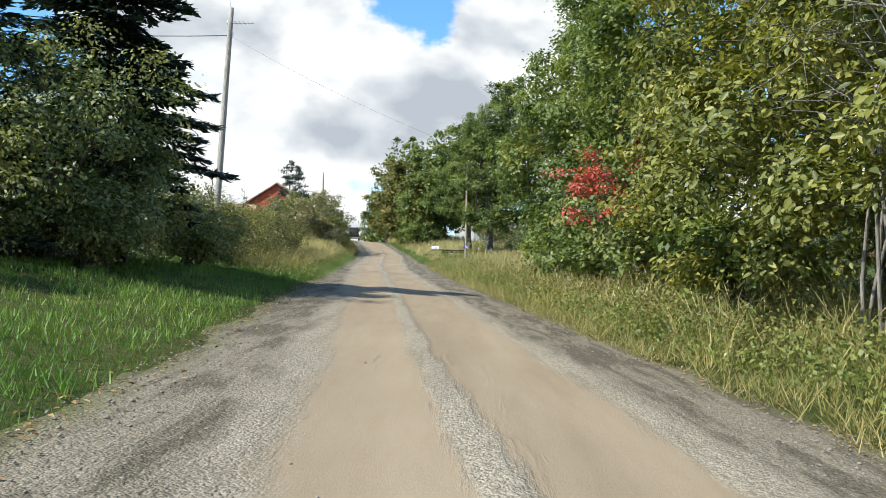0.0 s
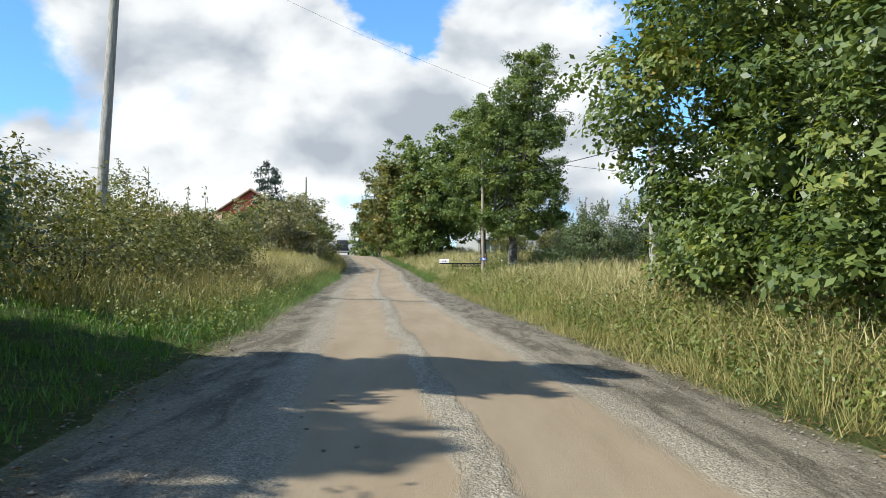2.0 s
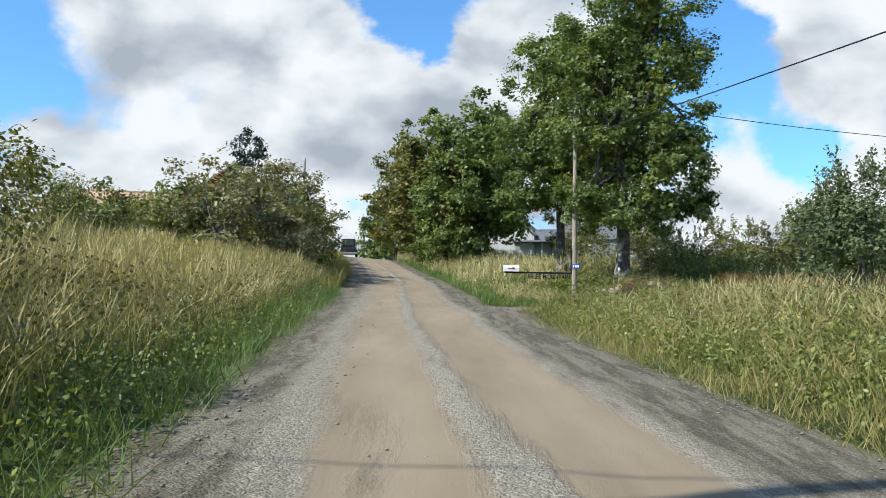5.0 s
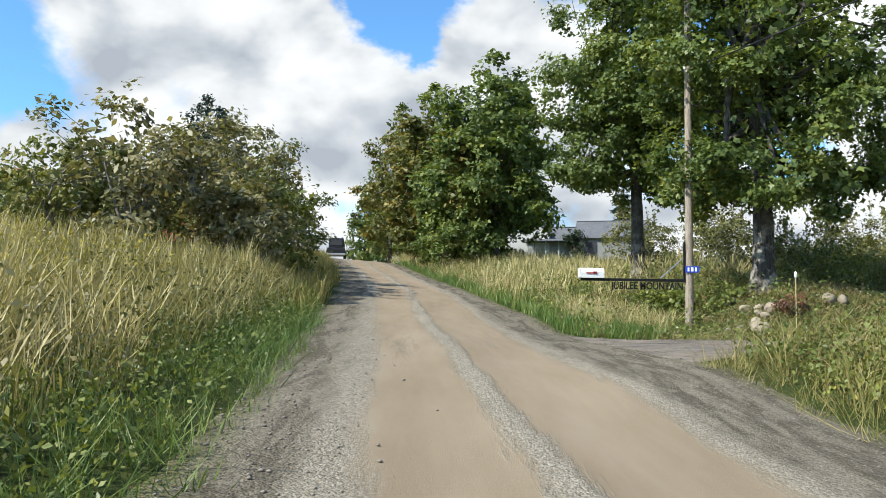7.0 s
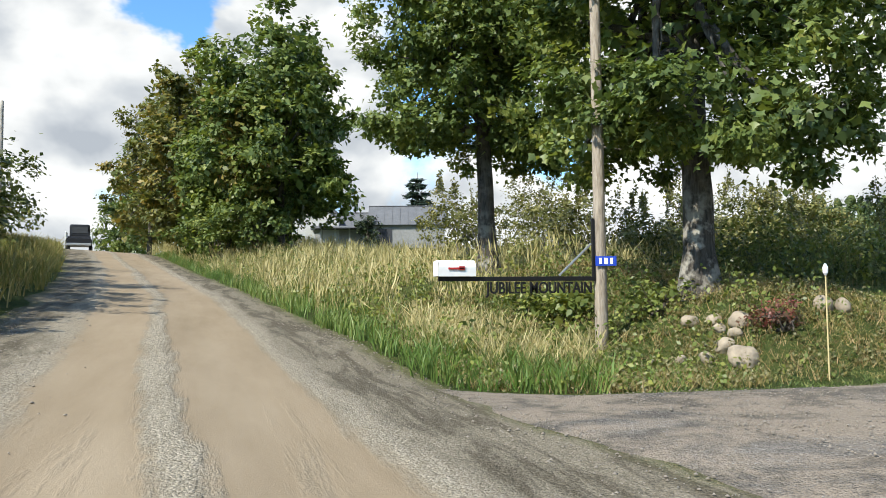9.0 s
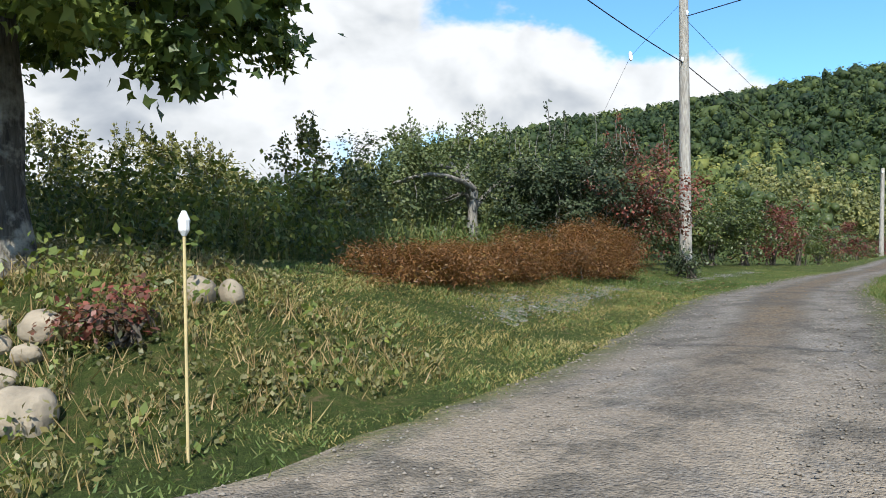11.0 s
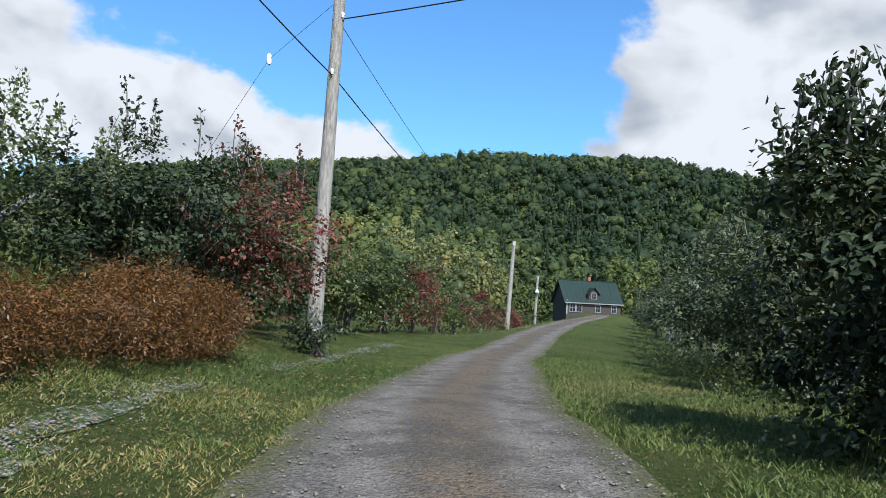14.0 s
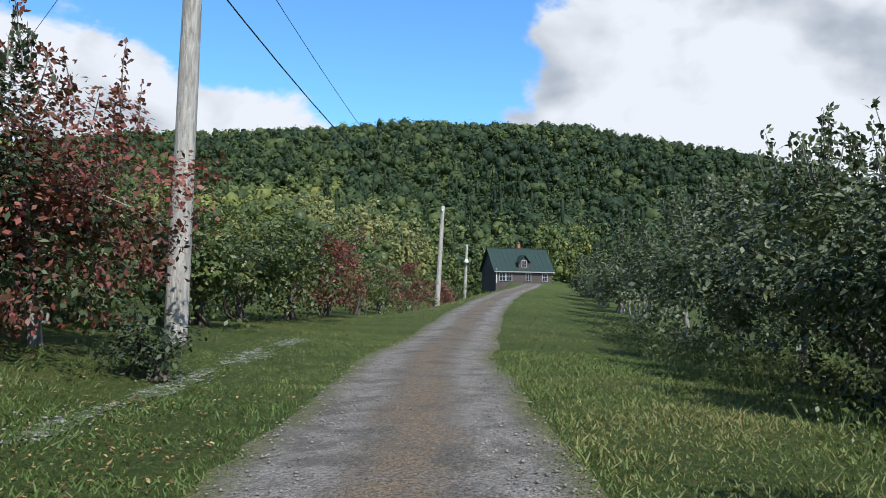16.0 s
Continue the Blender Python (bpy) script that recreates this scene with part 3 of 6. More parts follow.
# thin gravel showing through the lawn
def blot(cx, cy, rx, ry_, turn, seed):
    rings, spokes = 5, 48
    a = np.arange(spokes) * 2 * math.pi / spokes
    rag = np.array([1 + 0.5 * noise.noise(Vector((math.cos(q) * 1.6, math.sin(q) * 1.6, seed))) + 0.45 * noise.noise(Vector((math.cos(q) * 5, math.sin(q) * 5, seed))) for q in a])
    r = np.linspace(0, 1, rings + 1)[1:, None] * rag[None]
    ux, uy = r * np.cos(a) * rx, r * np.sin(a) * ry_
    px = np.concatenate([[cx], (cx + ux * math.cos(turn) - uy * math.sin(turn)).ravel()])
    py = np.concatenate([[cy], (cy + ux * math.sin(turn) + uy * math.cos(turn)).ravel()])
    k = np.arange(spokes)
    tri = np.stack([0 * k, 1 + k, 1 + (k + 1) % spokes], -1)
    quads = np.concatenate([np.stack([1 + q * spokes + k, 1 + (q + 1) * spokes + k, 1 + (q + 1) * spokes + (k + 1) % spokes, 1 + q * spokes + (k + 1) % spokes], -1) for q in range(rings - 1)])
    ob = quick_mesh("gravel_patch", np.stack([px, py, land(px, py) + 0.012], -1), [tri, quads], PALE_GRAVEL, True)
    return tagged(ob, "thin pale gravel showing through the lawn", "path", "gravel patches", kind="structure")


for j, q in enumerate([(8.3, 63.2, 0.55, 0.16, 0.25), (9.6, 63.3, 0.8, 0.22, 0.15), (11.2, 63.65, 1.0, 0.15, 0.12), (9.2, 63.75, 0.5, 0.10, 0.1), (12.9, 63.9, 0.8, 0.08, 0.1), (19.5, 64.35, 1.5, 0.14, 0.06), (22.6, 64.6, 1.4, 0.18, 0.06), (25.6, 64.75, 1.3, 0.15, 0.05), (16.8, 64.2, 0.9, 0.10, 0.1)]):
    blot(*q, j + 0.5)


# ---- plants ----
def value_noise(x, y, scale, seed):
    """Smooth noise in 0..1 over the plan."""
    x, y = np.asarray(x) * scale, np.asarray(y) * scale
    xi, yi = np.floor(x), np.floor(y)
    fx, fy = x - xi, y - yi
    fx, fy = fx * fx * (3 - 2 * fx), fy * fy * (3 - 2 * fy)

    def h(a, b):
        q = np.sin(a * 127.1 + b * 311.7 + seed * 74.7) * 43758.5453
        return q - np.floor(q)

    return (h(xi, yi) * (1 - fx) + h(xi + 1, yi) * fx) * (1 - fy) + (h(xi, yi + 1) * (1 - fx) + h(xi + 1, yi + 1) * fx) * fy


def unit(v):
    return v / np.maximum(np.linalg.norm(v, axis=-1, keepdims=True), 1e-9)


def leaf_arrays(c, out, size, rng, kind="oval", droop=0.2, lift=0.55, rough=0.42):
    """Leaves at the points c that face up and outward; size: one length a leaf."""
    n = len(c)
    nor = unit(out * 0.75 + np.array([0, 0, lift]) + rng.normal(0, rough, (n, 3)))
    d = rng.normal(0, 1, (n, 3)) + out * 0.5 - np.array([0, 0, droop])
    d = unit(d - nor * (d * nor).sum(-1, keepdims=True))
    s = np.cross(nor, d)
    L = size[:, None]
    if kind == "lobed":
        fold = nor * L * 0.10
        pts = [c, c + d * L * 0.35 + s * L * 0.52 + fold, c + d * L * 0.52 + s * L * 0.20, c + d * L, c + d * L * 0.52 - s * L * 0.20, c + d * L * 0.35 - s * L * 0.52 + fold]
        f = np.array([[0, 1, 2, 3], [0, 3, 4, 5]])
    elif kind == "leaf":
        fold = nor * L * 0.07
        pts = [c, c + d * L * 0.32 + s * L * 0.26 + fold, c + d * L * 0.72 + s * L * 0.19 + fold, c + d * L - nor * L * 0.06, c + d * L * 0.72 - s * L * 0.19 + fold, c + d * L * 0.32 - s * L * 0.26 + fold]
        f = np.array([[0, 1, 2, 3], [0, 3, 4, 5]])
    else:
        wide = {"oval": 0.30, "narrow": 0.14, "needle": 0.16}[kind]
        fold = nor * L * 0.08
        pts = [c, c + d * L * 0.5 + s * L * wide + fold, c + d * L, c + d * L * 0.5 - s * L * wide + fold]
        f = np.array([[0, 1, 2, 3]])
    k = len(pts)
    v = np.stack(pts, 1).reshape(-1, 3)
    return v, (np.arange(n)[:, None, None] * k + f[None]).reshape(-1, 4)


def tube_arrays(paths, sides=6):
    """Tapered tubes along polylines: each path is (points, radii)."""
    vs, fs, base = [], [], 0
    ang = np.arange(sides) * 2 * math.pi / sides
    for pts, rad in paths:
        pts = np.asarray(pts, float)
        t = unit(np.gradient(pts, axis=0))
        ref = np.where(np.abs(t[:, 2:3]) > 0.9, np.array([[1.0, 0, 0]]), np.array([[0, 0, 1.0]]))
        a = unit(np.cross(t, ref))
        b = np.cross(t, a)
        r = np.asarray(rad, float)[:, None, None]
        ring = pts[:, None] + r * (a[:, None] * np.cos(ang)[None, :, None] + b[:, None] * np.sin(ang)[None, :, None])
        vs.append(ring.reshape(-1, 3))
        m = len(pts)
        i = np.arange(m - 1)[:, None] * sides + np.arange(sides)
        j = np.arange(m - 1)[:, None] * sides + (np.arange(sides) + 1) % sides
        fs.append(base + np.stack([i, j, j + sides, i + sides], -1).reshape(-1, 4))
        base += m * sides
    return np.concatenate(vs), np.concatenate(fs)


def bent(a, b, rng, bow=0.1, steps=5):
    a, b = np.asarray(a, float), np.asarray(b, float)
    t = np.linspace(0, 1, steps)[:, None]
    side = rng.normal(0, bow, 3) * np.linalg.norm(b - a)
    return a + (b - a) * t + side * np.sin(t * math.pi) + np.cumsum(rng.normal(0, 0.012, (steps, 3)) * np.linalg.norm(b - a), 0) * t


def thing(name, x, y, label, category, group="", z=None, turn=0.0):
    ob = new(name)
    ob.location, ob.rotation_euler = (x, y, float(land(x, y)) if z is None else z), (0, 0, turn)
    ob.empty_display_size = 0.2
    return tagged(ob, label, category, group)


def under(ob, parent, label=""):
    ob.parent = parent
    return tagged(ob, label)


def broadleaf(name, x, y, label, category, trunk_h, lobes, trunk_r, clumps, per, leaf_size, leaf_mat, bark=BARK, kind="lobed", spread=0.45, group="",
              limbs=True, seed=1, hollow=0.55, spikes=0, lean=(0, 0), flare=1.6, extra=(), face=(0, 0), tight=0.62, inner=0):
    """A tree or shrub: lobes are (dx, dy, dz, rx, ry, rz) bodies of foliage about the foot."""
    rng = np.random.default_rng(seed)
    tree = thing(name, x, y, label, category, group)
    lobes = np.array(lobes, float)
    vol = lobes[:, 3] * lobes[:, 4] * lobes[:, 5]
    nsub = max(8, clumps // 5)
    lob_of = rng.choice(len(lobes), nsub, p=vol ** 0.7 / (vol ** 0.7).sum())
    dsub = unit(rng.normal(0, 1, (nsub, 3)) + np.array([face[0], face[1], 0.15]))
    csub = lobes[lob_of, :3] + dsub * lobes[lob_of, 3:] * np.where(rng.random((nsub, 1)) < 0.78, hollow + (1.0 - hollow) * rng.random((nsub, 1)) ** 0.6, rng.random((nsub, 1)) * hollow)
    rsub = np.cbrt(vol)[lob_of] * rng.uniform(0.12, 0.27, nsub) + 0.08
    own = rng.integers(0, nsub, clumps)
    dirs = unit(rng.normal(0, 1, (clumps, 3)) + dsub[own] * 0.7 + np.array([0, 0, 0.25]))
    centre = csub[own] + dirs * rsub[own][:, None] * (0.55 + 0.5 * rng.random((clumps, 1)))
    pick, sub_tone = lob_of[own], rng.random(nsub)
    keep = centre[:, 2] > 0.12
    centre, dirs, pick, own = centre[keep], dirs[keep], pick[keep], own[keep]
    # foliage
    if kind == "oval":
        per, leaf_size = per * 0.78, leaf_size * 1.12
    n = np.maximum(3, rng.poisson(per, len(centre)))
    idx = np.repeat(np.arange(len(centre)), n)
    squash = np.array([1, 1, 0.55])
    c = centre[idx] + rng.normal(0, 1, (len(idx), 3)) * spread * tight * squash * (0.6 + 0.8 * rng.random(len(centre)))[idx][:, None]
    sizes = leaf_size * (0.55 + 0.8 * rng.random(len(idx)))
    if inner:
        # large shaded leaves that fill the inside of the crown
        k = rng.choice(len(lobes), inner, p=vol / vol.sum())
        ci = lobes[k, :3] + unit(rng.normal(0, 1, (inner, 3))) * lobes[k, 3:] * 0.66 * np.cbrt(rng.random((inner, 1)))
        c, idx = np.concatenate([c, ci]), np.concatenate([idx, rng.integers(0, len(centre), inner)])
        sizes = np.concatenate([sizes, leaf_size * rng.uniform(1.3, 2.1, inner)])
    lo = c[:, 2] > 0.05
    v, f = leaf_arrays(c[lo], dirs[idx][lo], sizes[lo], rng, kind)
    tone = np.repeat(np.clip(sub_tone[own][idx][lo] * 0.8 + 0.2 * rng.random(lo.sum()), 0, 1), len(v) // max(1, lo.sum()))
    if spikes:
        tops = centre[np.argsort(-centre[:, 2] - 0.6 * rng.random(len(centre)))[: spikes]]
        sp, tubes = [], []
        for tp in tops:
            h = 0.35 + 0.5 * rng.random()
            tip = tp + np.array([rng.normal(0, 0.12), rng.normal(0, 0.12), h])
            tubes.append((bent(tp, tip, rng, 0.04, 4), [0.012, 0.010, 0.008, 0.004]))
            t = rng.random(34)[:, None]
            sp.append(tp + (tip - tp) * t + rng.normal(0, 0.035, (34, 3)))
        sp = np.concatenate(sp)
        sv, sf = leaf_arrays(sp, unit(rng.normal(0, 1, sp.shape) * np.array([1, 1, 0.3])), leaf_size * (0.7 + 0.5 * rng.random(len(sp))), rng, kind, -0.5, 0.2)
        f = np.concatenate([f, sf + len(v)])
        v = np.concatenate([v, sv])
        tone = np.concatenate([tone, np.full(len(sv), 0.6)])
        tv, tf = tube_arrays(tubes, 4)
        tagged(under(quick_mesh("shoot_growth", tv, tf, bark), tree), kind="stuff")
    under(quick_mesh("crown", v, f, leaf_mat, tone=tone), tree)
    for lobe, mat, cl in extra:
        lobe = np.array(lobe, float)
        d2 = unit(rng.normal(0, 1, (cl, 3)))
        cc = np.repeat(lobe[:3] + d2 * lobe[3:] * (0.3 + 0.7 * rng.random(cl))[:, None], per, 0)
        cc = cc + rng.normal(0, 1, cc.shape) * spread * squash * 0.8
        v2, f2 = leaf_arrays(cc, np.repeat(d2, per, 0), leaf_size * (0.65 + 0.7 * rng.random(len(cc))), rng, kind)
        tagged(under(quick_mesh("turned_foliage", v2, f2, mat, tone=np.repeat(rng.random(len(cc)), len(v2) // len(cc))), tree, "leaves already turned for autumn"), kind="stuff")
    # wood
    top = np.array([lean[0], lean[1], trunk_h])
    steps = 9
    t = np.linspace(0, 1, steps)
    line = np.stack([lean[0] * t ** 1.5 + 0.05 * np.sin(3 * t + seed), lean[1] * t ** 1.5 + 0.05 * np.cos(4 * t + seed) - 0.05, trunk_h * t - 0.25 * (1 - t)], -1)
    r = trunk_r * (1 - 0.45 * t) * (1 + (flare - 1) * np.exp(-t * trunk_h / 0.45))
    tv, tf = tube_arrays([(line, r)], 14)
    lump = np.array([noise.noise(Vector(p * 3.0)) for p in tv])
    ctr = np.stack([np.interp(tv[:, 2], line[:, 2], line[:, 0]), np.interp(tv[:, 2], line[:, 2], line[:, 1])], -1)
    tv[:, :2] += (tv[:, :2] - ctr) * (0.22 * lump)[:, None]
    under(quick_mesh("trunk", tv, tf, bark, True), tree)
    if limbs:
        tubes = []
        for k in range(len(lobes)):
            mid = lobes[k, :3] * np.array([0.9, 0.9, 1.0])
            start = line[-1 - (k % 4)] if trunk_h > 1.2 else np.array([rng.normal(0, 0.15), rng.normal(0, 0.15), 0.0])
            tubes.append((bent(start, mid, rng, 0.10, 6), np.linspace(trunk_r * 0.5, trunk_r * 0.16, 6)))
        sub = rng.choice(len(centre), min(len(centre), 46 if trunk_h > 2.0 else 18), replace=False)
        for q in sub:
            k = pick[q]
            a = tubes[k][0][rng.integers(2, 6)]
            tubes.append((bent(a, centre[q], rng, 0.10, 5), np.linspace(trunk_r * 0.13, 0.006, 5)))
        lv, lf = tube_arrays(tubes, 4)
        tagged(under(quick_mesh("branchwork", lv, lf, bark, True), tree), kind="stuff")
    return tree


def conifer(name, x, y, label, height, radius, trunk_r, whorls, boughs, sprays, seed=3, mat=LEAF_SPRUCE, size=0.22, bare=0.0, sag=0.25, group=""):
    rng = np.random.default_rng(seed)
    tree = thing(name, x, y, label, "tree", group)
    t = np.linspace(0, 1, 9)
    tv, tf = tube_arrays([(np.stack([0.04 * np.sin(t * 5), 0.04 * np.cos(t * 4), height * t - 0.2 * (1 - t)], -1), trunk_r * (1 - 0.93 * t))], 10)
    under(quick_mesh("trunk", tv, tf, BARK_DARK, True), tree)
    tubes, cs, ds = [], [], []
    for wi in range(whorls):
        h = height * (bare + (0.97 - bare) * (wi + rng.random() * 0.6) / whorls)
        reach = radius * (1 - (h / height)) ** 0.75 * (0.75 + 0.4 * rng.random()) + 0.15
        for b in range(boughs):
            a = rng.random() * 2 * math.pi
            r = reach * (0.65 + 0.5 * rng.random())
            s = np.linspace(0, 1, 6)
            px = np.stack([np.cos(a) * r * s, np.sin(a) * r * s, h + r * (0.10 * s - sag * s ** 2 + 0.12 * s ** 4)], -1)
            tubes.append((px, np.linspace(0.035, 0.006, 6) * (0.4 + 0.25 * r)))
            m = max(6, int(sprays * r))
            u = rng.random(m) ** 0.7
            q = np.stack([np.interp(u, s, px[:, k]) for k in range(3)], -1)
            side = np.array([-np.sin(a), np.cos(a), 0.0])
            w = (rng.random(m) - 0.5)[:, None] * 2
            cs.append(q + side * w * r * 0.30 * (1.1 - u)[:, None] + np.array([0, 0, -0.08]) * rng.random((m, 1)))
            ds.append(unit(np.array([np.cos(a), np.sin(a), -0.3]) + side * w * 0.9 + rng.normal(0, 0.25, (m, 3))))
    c, d = np.concatenate(cs), np.concatenate(ds)
    nor = unit(np.array([0, 0, 1.0]) + rng.normal(0, 0.35, c.shape))
    s = np.cross(nor, d)
    L = (size * (0.6 + 0.8 * rng.random(len(c))))[:, None]
    v = np.stack([c, c + d * L * 0.5 + s * L * 0.2 - nor * L * 0.1, c + d * L, c + d * L * 0.5 - s * L * 0.2 - nor * L * 0.1], 1).reshape(-1, 3)
    under(quick_mesh("needles", v, np.arange(len(v)).reshape(-1, 4), mat, tone=np.repeat(rng.random(len(c)), 4)), tree)
    bv, bf = tube_arrays(tubes, 4)
    tagged(under(quick_mesh("bough_growth", bv, bf, BARK_DARK, True), tree), kind="stuff")
    return tree


def lobes_round(rng, n, cx, cy, cz, r, spread, h):
    """n rounded bodies of foliage about a centre."""
    out = []
    for k in range(n):
        a, q = rng.random() * 2 * math.pi, rng.random() ** 0.5
        out.append((cx + math.cos(a) * spread * q, cy + math.sin(a) * spread * q, cz + h * (rng.random() * 2 - 1), r * (0.7 + 0.5 * rng.random()), r * (0.7 + 0.5 * rng.random()), r * (0.6 + 0.4 * rng.random())))
    return out


def shrub(x, y, h, r, seed, mat, label, name="shrub", category="shrub", size=0.085, clumps=150, per=20, group="roadside shrubs", kind="oval", spikes=0, bark=BARK_DARK, extra=()):
    rng = np.random.default_rng(seed)
    lob = lobes_round(rng, 5, 0, 0, h * 0.56, r * 0.62, r * 0.5, h * 0.17) + [(0, 0, h * 0.40, r * 0.95, r * 0.95, h * 0.40)]
    return broadleaf(name, x, y, label, category, h * 0.35, lob, 0.05 + 0.012 * h, clumps, per, size, mat, bark, kind, 0.2 + 0.05 * r, group, True, seed, 0.6, spikes, flare=1.1, extra=extra, tight=0.5, inner=clumps // 2)


# roadside maples on the bank
WALL_LABEL = "tall maple with yellowing green leaves down to the verge"
k = 0
for (mx, my, hgt, rad) in [(7.6, 8.0, 9.5, 3.3), (7.0, 12.6, 11.0, 3.3), (7.4, 17.2, 12.5, 3.4), (6.6, 21.5, 12.0, 3.1), (6.4, 26.0, 12.5, 3.4), (5.8, 29.8, 11.5, 3.2), (11.6, 13.6, 11.5, 3.6), (11.0, 19.5, 13.5, 3.6), (10.8, 27.0, 13.0, 3.6), (9.6, 32.0, 10.5, 2.8)]:
    k += 1
    rng = np.random.default_rng(100 + k)
    lob = []
    for q in range(9):
        zz = 1.0 + (hgt - 2.3) * q / 8
        prof = rad * (0.82 + 0.25 * math.sin(math.pi * min(1, q / 8 + 0.25))) * (1.0 if q < 6 else 1.0 - 0.2 * (q - 5))
        a = rng.random() * 6.28
        lob.append((0.6 * math.cos(a), 0.6 * math.sin(a), zz, prof, prof, 1.15))
    near = mx < 9
    extra = ()
    if (mx, my) == (5.8, 29.8):
        extra = (((-2.6, -1.2, 4.6, 0.9, 0.8, 0.6), LEAF_GOLD, 14),)
    broadleaf("maple_tree", mx, my, WALL_LABEL, "tree", hgt * 0.55, lob, 0.17, (1500 if my == 29.8 else 900) if near else 160, 36 if my < 14 else 44, 0.135 if my < 14 else 0.13, LEAF_WALL if my < 19 else LEAF_MAPLE, BARK, "leaf" if my < 14 and near else "oval", 0.40, "maples on the bank", True, 100 + k, 0.72, extra=extra, face=(-0.6, -0.35), tight=0.42, inner=700 if near else 100)
broadleaf("red_maple_sapling", 5.0, 20.6, "young maple with bright red autumn leaves on spreading branches", "tree", 2.4,
          [(-1.6, -0.6, 2.95, 0.9, 0.7, 0.22), (-0.7, -0.3, 3.35, 1.1, 0.7, 0.26), (-1.8, -0.9, 1.95, 0.8, 0.6, 0.14), (-0.9, -0.8, 2.1, 0.9, 0.5, 0.14), (0.2, -0.4, 3.75, 1.0, 0.6, 0.28), (-1.1, -0.7, 2.55, 0.7, 0.5, 0.14), (0.7, -0.5, 3.1, 0.8, 0.5, 0.2), (0.2, -0.7, 2.3, 0.7, 0.4, 0.12)],
          0.05, 230, 15, 0.075, LEAF_RED, BARK_GREY, "lobed", 0.22, "", True, 9, 0.1)
# bare twigs standing out of the maple by the road
dr = np.random.default_rng(71)
snag = thing("bare_branches", 5.3, 9.4, "thin bare pale branches reaching out of the maple crowns", "branches", "dead branches")
stems = []
for q in range(9):
    foot = np.array([dr.uniform(-0.2, 0.4), dr.uniform(-0.5, 0.8), 0.0])
    tip = np.array([-dr.uniform(0.6, 2.6), -dr.uniform(0.2, 2.2), dr.uniform(3.4, 5.2)])
    knee = np.array([dr.uniform(-0.3, 0.2), dr.uniform(-0.4, 0.2), dr.uniform(2.4, 3.4)])
    line = np.concatenate([bent(foot, knee, dr, 0.03, 4), bent(knee, tip, dr, 0.12, 7)[1:]])
    stems.append((line, np.linspace(0.03, 0.005, len(line))))
    for _ in range(9):
        st = line[dr.integers(4, len(line))]
        stems.append((bent(st, st + dr.normal(0, 0.35, 3) + np.array([-0.35, -0.2, -0.05]), dr, 0.08, 5), np.linspace(0.008, 0.003, 5)))
sv, sf = tube_arrays(stems, 4)
under(quick_mesh("branch", sv, sf, BARK_GREY, True), snag)
# dead lower branches before the dark hollow under the maples
for (dx_, dy_) in ((5.6, 18.8), (5.4, 20.2), (5.5, 21.8)):
    dr = np.random.default_rng(int(dx_ * 10 + dy_ * 7))
    snag = thing("dead_branches", dx_, dy_, "bare grey dead branches at the foot of the maples", "branches", "dead branches")
    stems = []
    for q in range(16):
        foot = np.array([dr.normal(0, 0.25), dr.normal(0, 0.4), 0.0])
        tip = foot + np.array([-dr.uniform(0.3, 1.5), dr.normal(-0.2, 0.7), dr.uniform(0.8, 2.4)])
        line = bent(foot, tip, dr, 0.08, 6)
        stems.append((line, np.linspace(0.018, 0.004, 6)))
        for _ in range(4):
            st = line[dr.integers(2, 5)]
            stems.append((bent(st, st + dr.normal(0, 0.35, 3) + np.array([-0.2, 0, 0.15]), dr, 0.06, 4), np.linspace(0.007, 0.002, 4)))
    sv, sf = tube_arrays(stems, 4)
    under(quick_mesh("branch", sv, sf, BARK_GREY, True), snag)
for j, (sx, sy, h, r) in enumerate([(5.0, 13.5, 2.0, 1.2), (5.2, 17.6, 2.2, 1.3), (5.0, 21.2, 2.0, 1.2), (4.9, 25.4, 2.2, 1.4), (4.6, 29.2, 2.2, 1.4), (5.4, 32.2, 1.6, 1.1)]):
    shrub(sx, sy, h, r, 620 + j, LEAF_MAPLE, "young maple growth under the taller trees", "maple_undergrowth", "shrub", 0.12, 170, 20, "undergrowth on the bank")
# the pair of great maples by the drive
def skirt(n, z0, z1, reach, r, seed):
    """Drooping outer boughs round the foot of a crown."""
    sr = np.random.default_rng(seed)
    return [(reach * math.cos(q), reach * math.sin(q), sr.uniform(z0, z1), r * sr.uniform(0.8, 1.2), r * sr.uniform(0.8, 1.2), r * sr.uniform(0.5, 0.7)) for q in (np.arange(n) + sr.random(n) * 0.6) * 2 * math.pi / n]


broadleaf("maple_tree", 4.0, 66.5, "large sugar maple with grey-barked trunk and dense green crown", "tree", 7.0,
          [(0.3, 0.1, 4.5, 3.0, 2.9, 1.6), (0.3, 1.0, 7.2, 3.1, 2.8, 2.3), (1.0, 1.2, 10.2, 2.8, 2.6, 2.2), (1.3, 1.4, 12.4, 2.2, 2.1, 1.9), (1.4, 1.4, 13.8, 1.6, 1.6, 1.4), (-0.5, 1.2, 8.8, 2.5, 2.3, 1.8)] + [(q[0] + 0.35, q[1] + 0.3, *q[2:]) for q in skirt(10, 2.5, 3.1, 2.2, 1.15, 5) + skirt(9, 5.2, 6.4, 2.5, 1.2, 6)] + [(q[0] + 0.7, q[1] + 1.2, *q[2:]) for q in skirt(8, 8.4, 9.8, 2.2, 1.1, 8)],
          0.27, 2100, 42, 0.14, LEAF_MAPLE, BARK_BIG, "lobed", 0.42, "maples by the drive", True, 21, 0.78, tight=0.42, inner=4400)
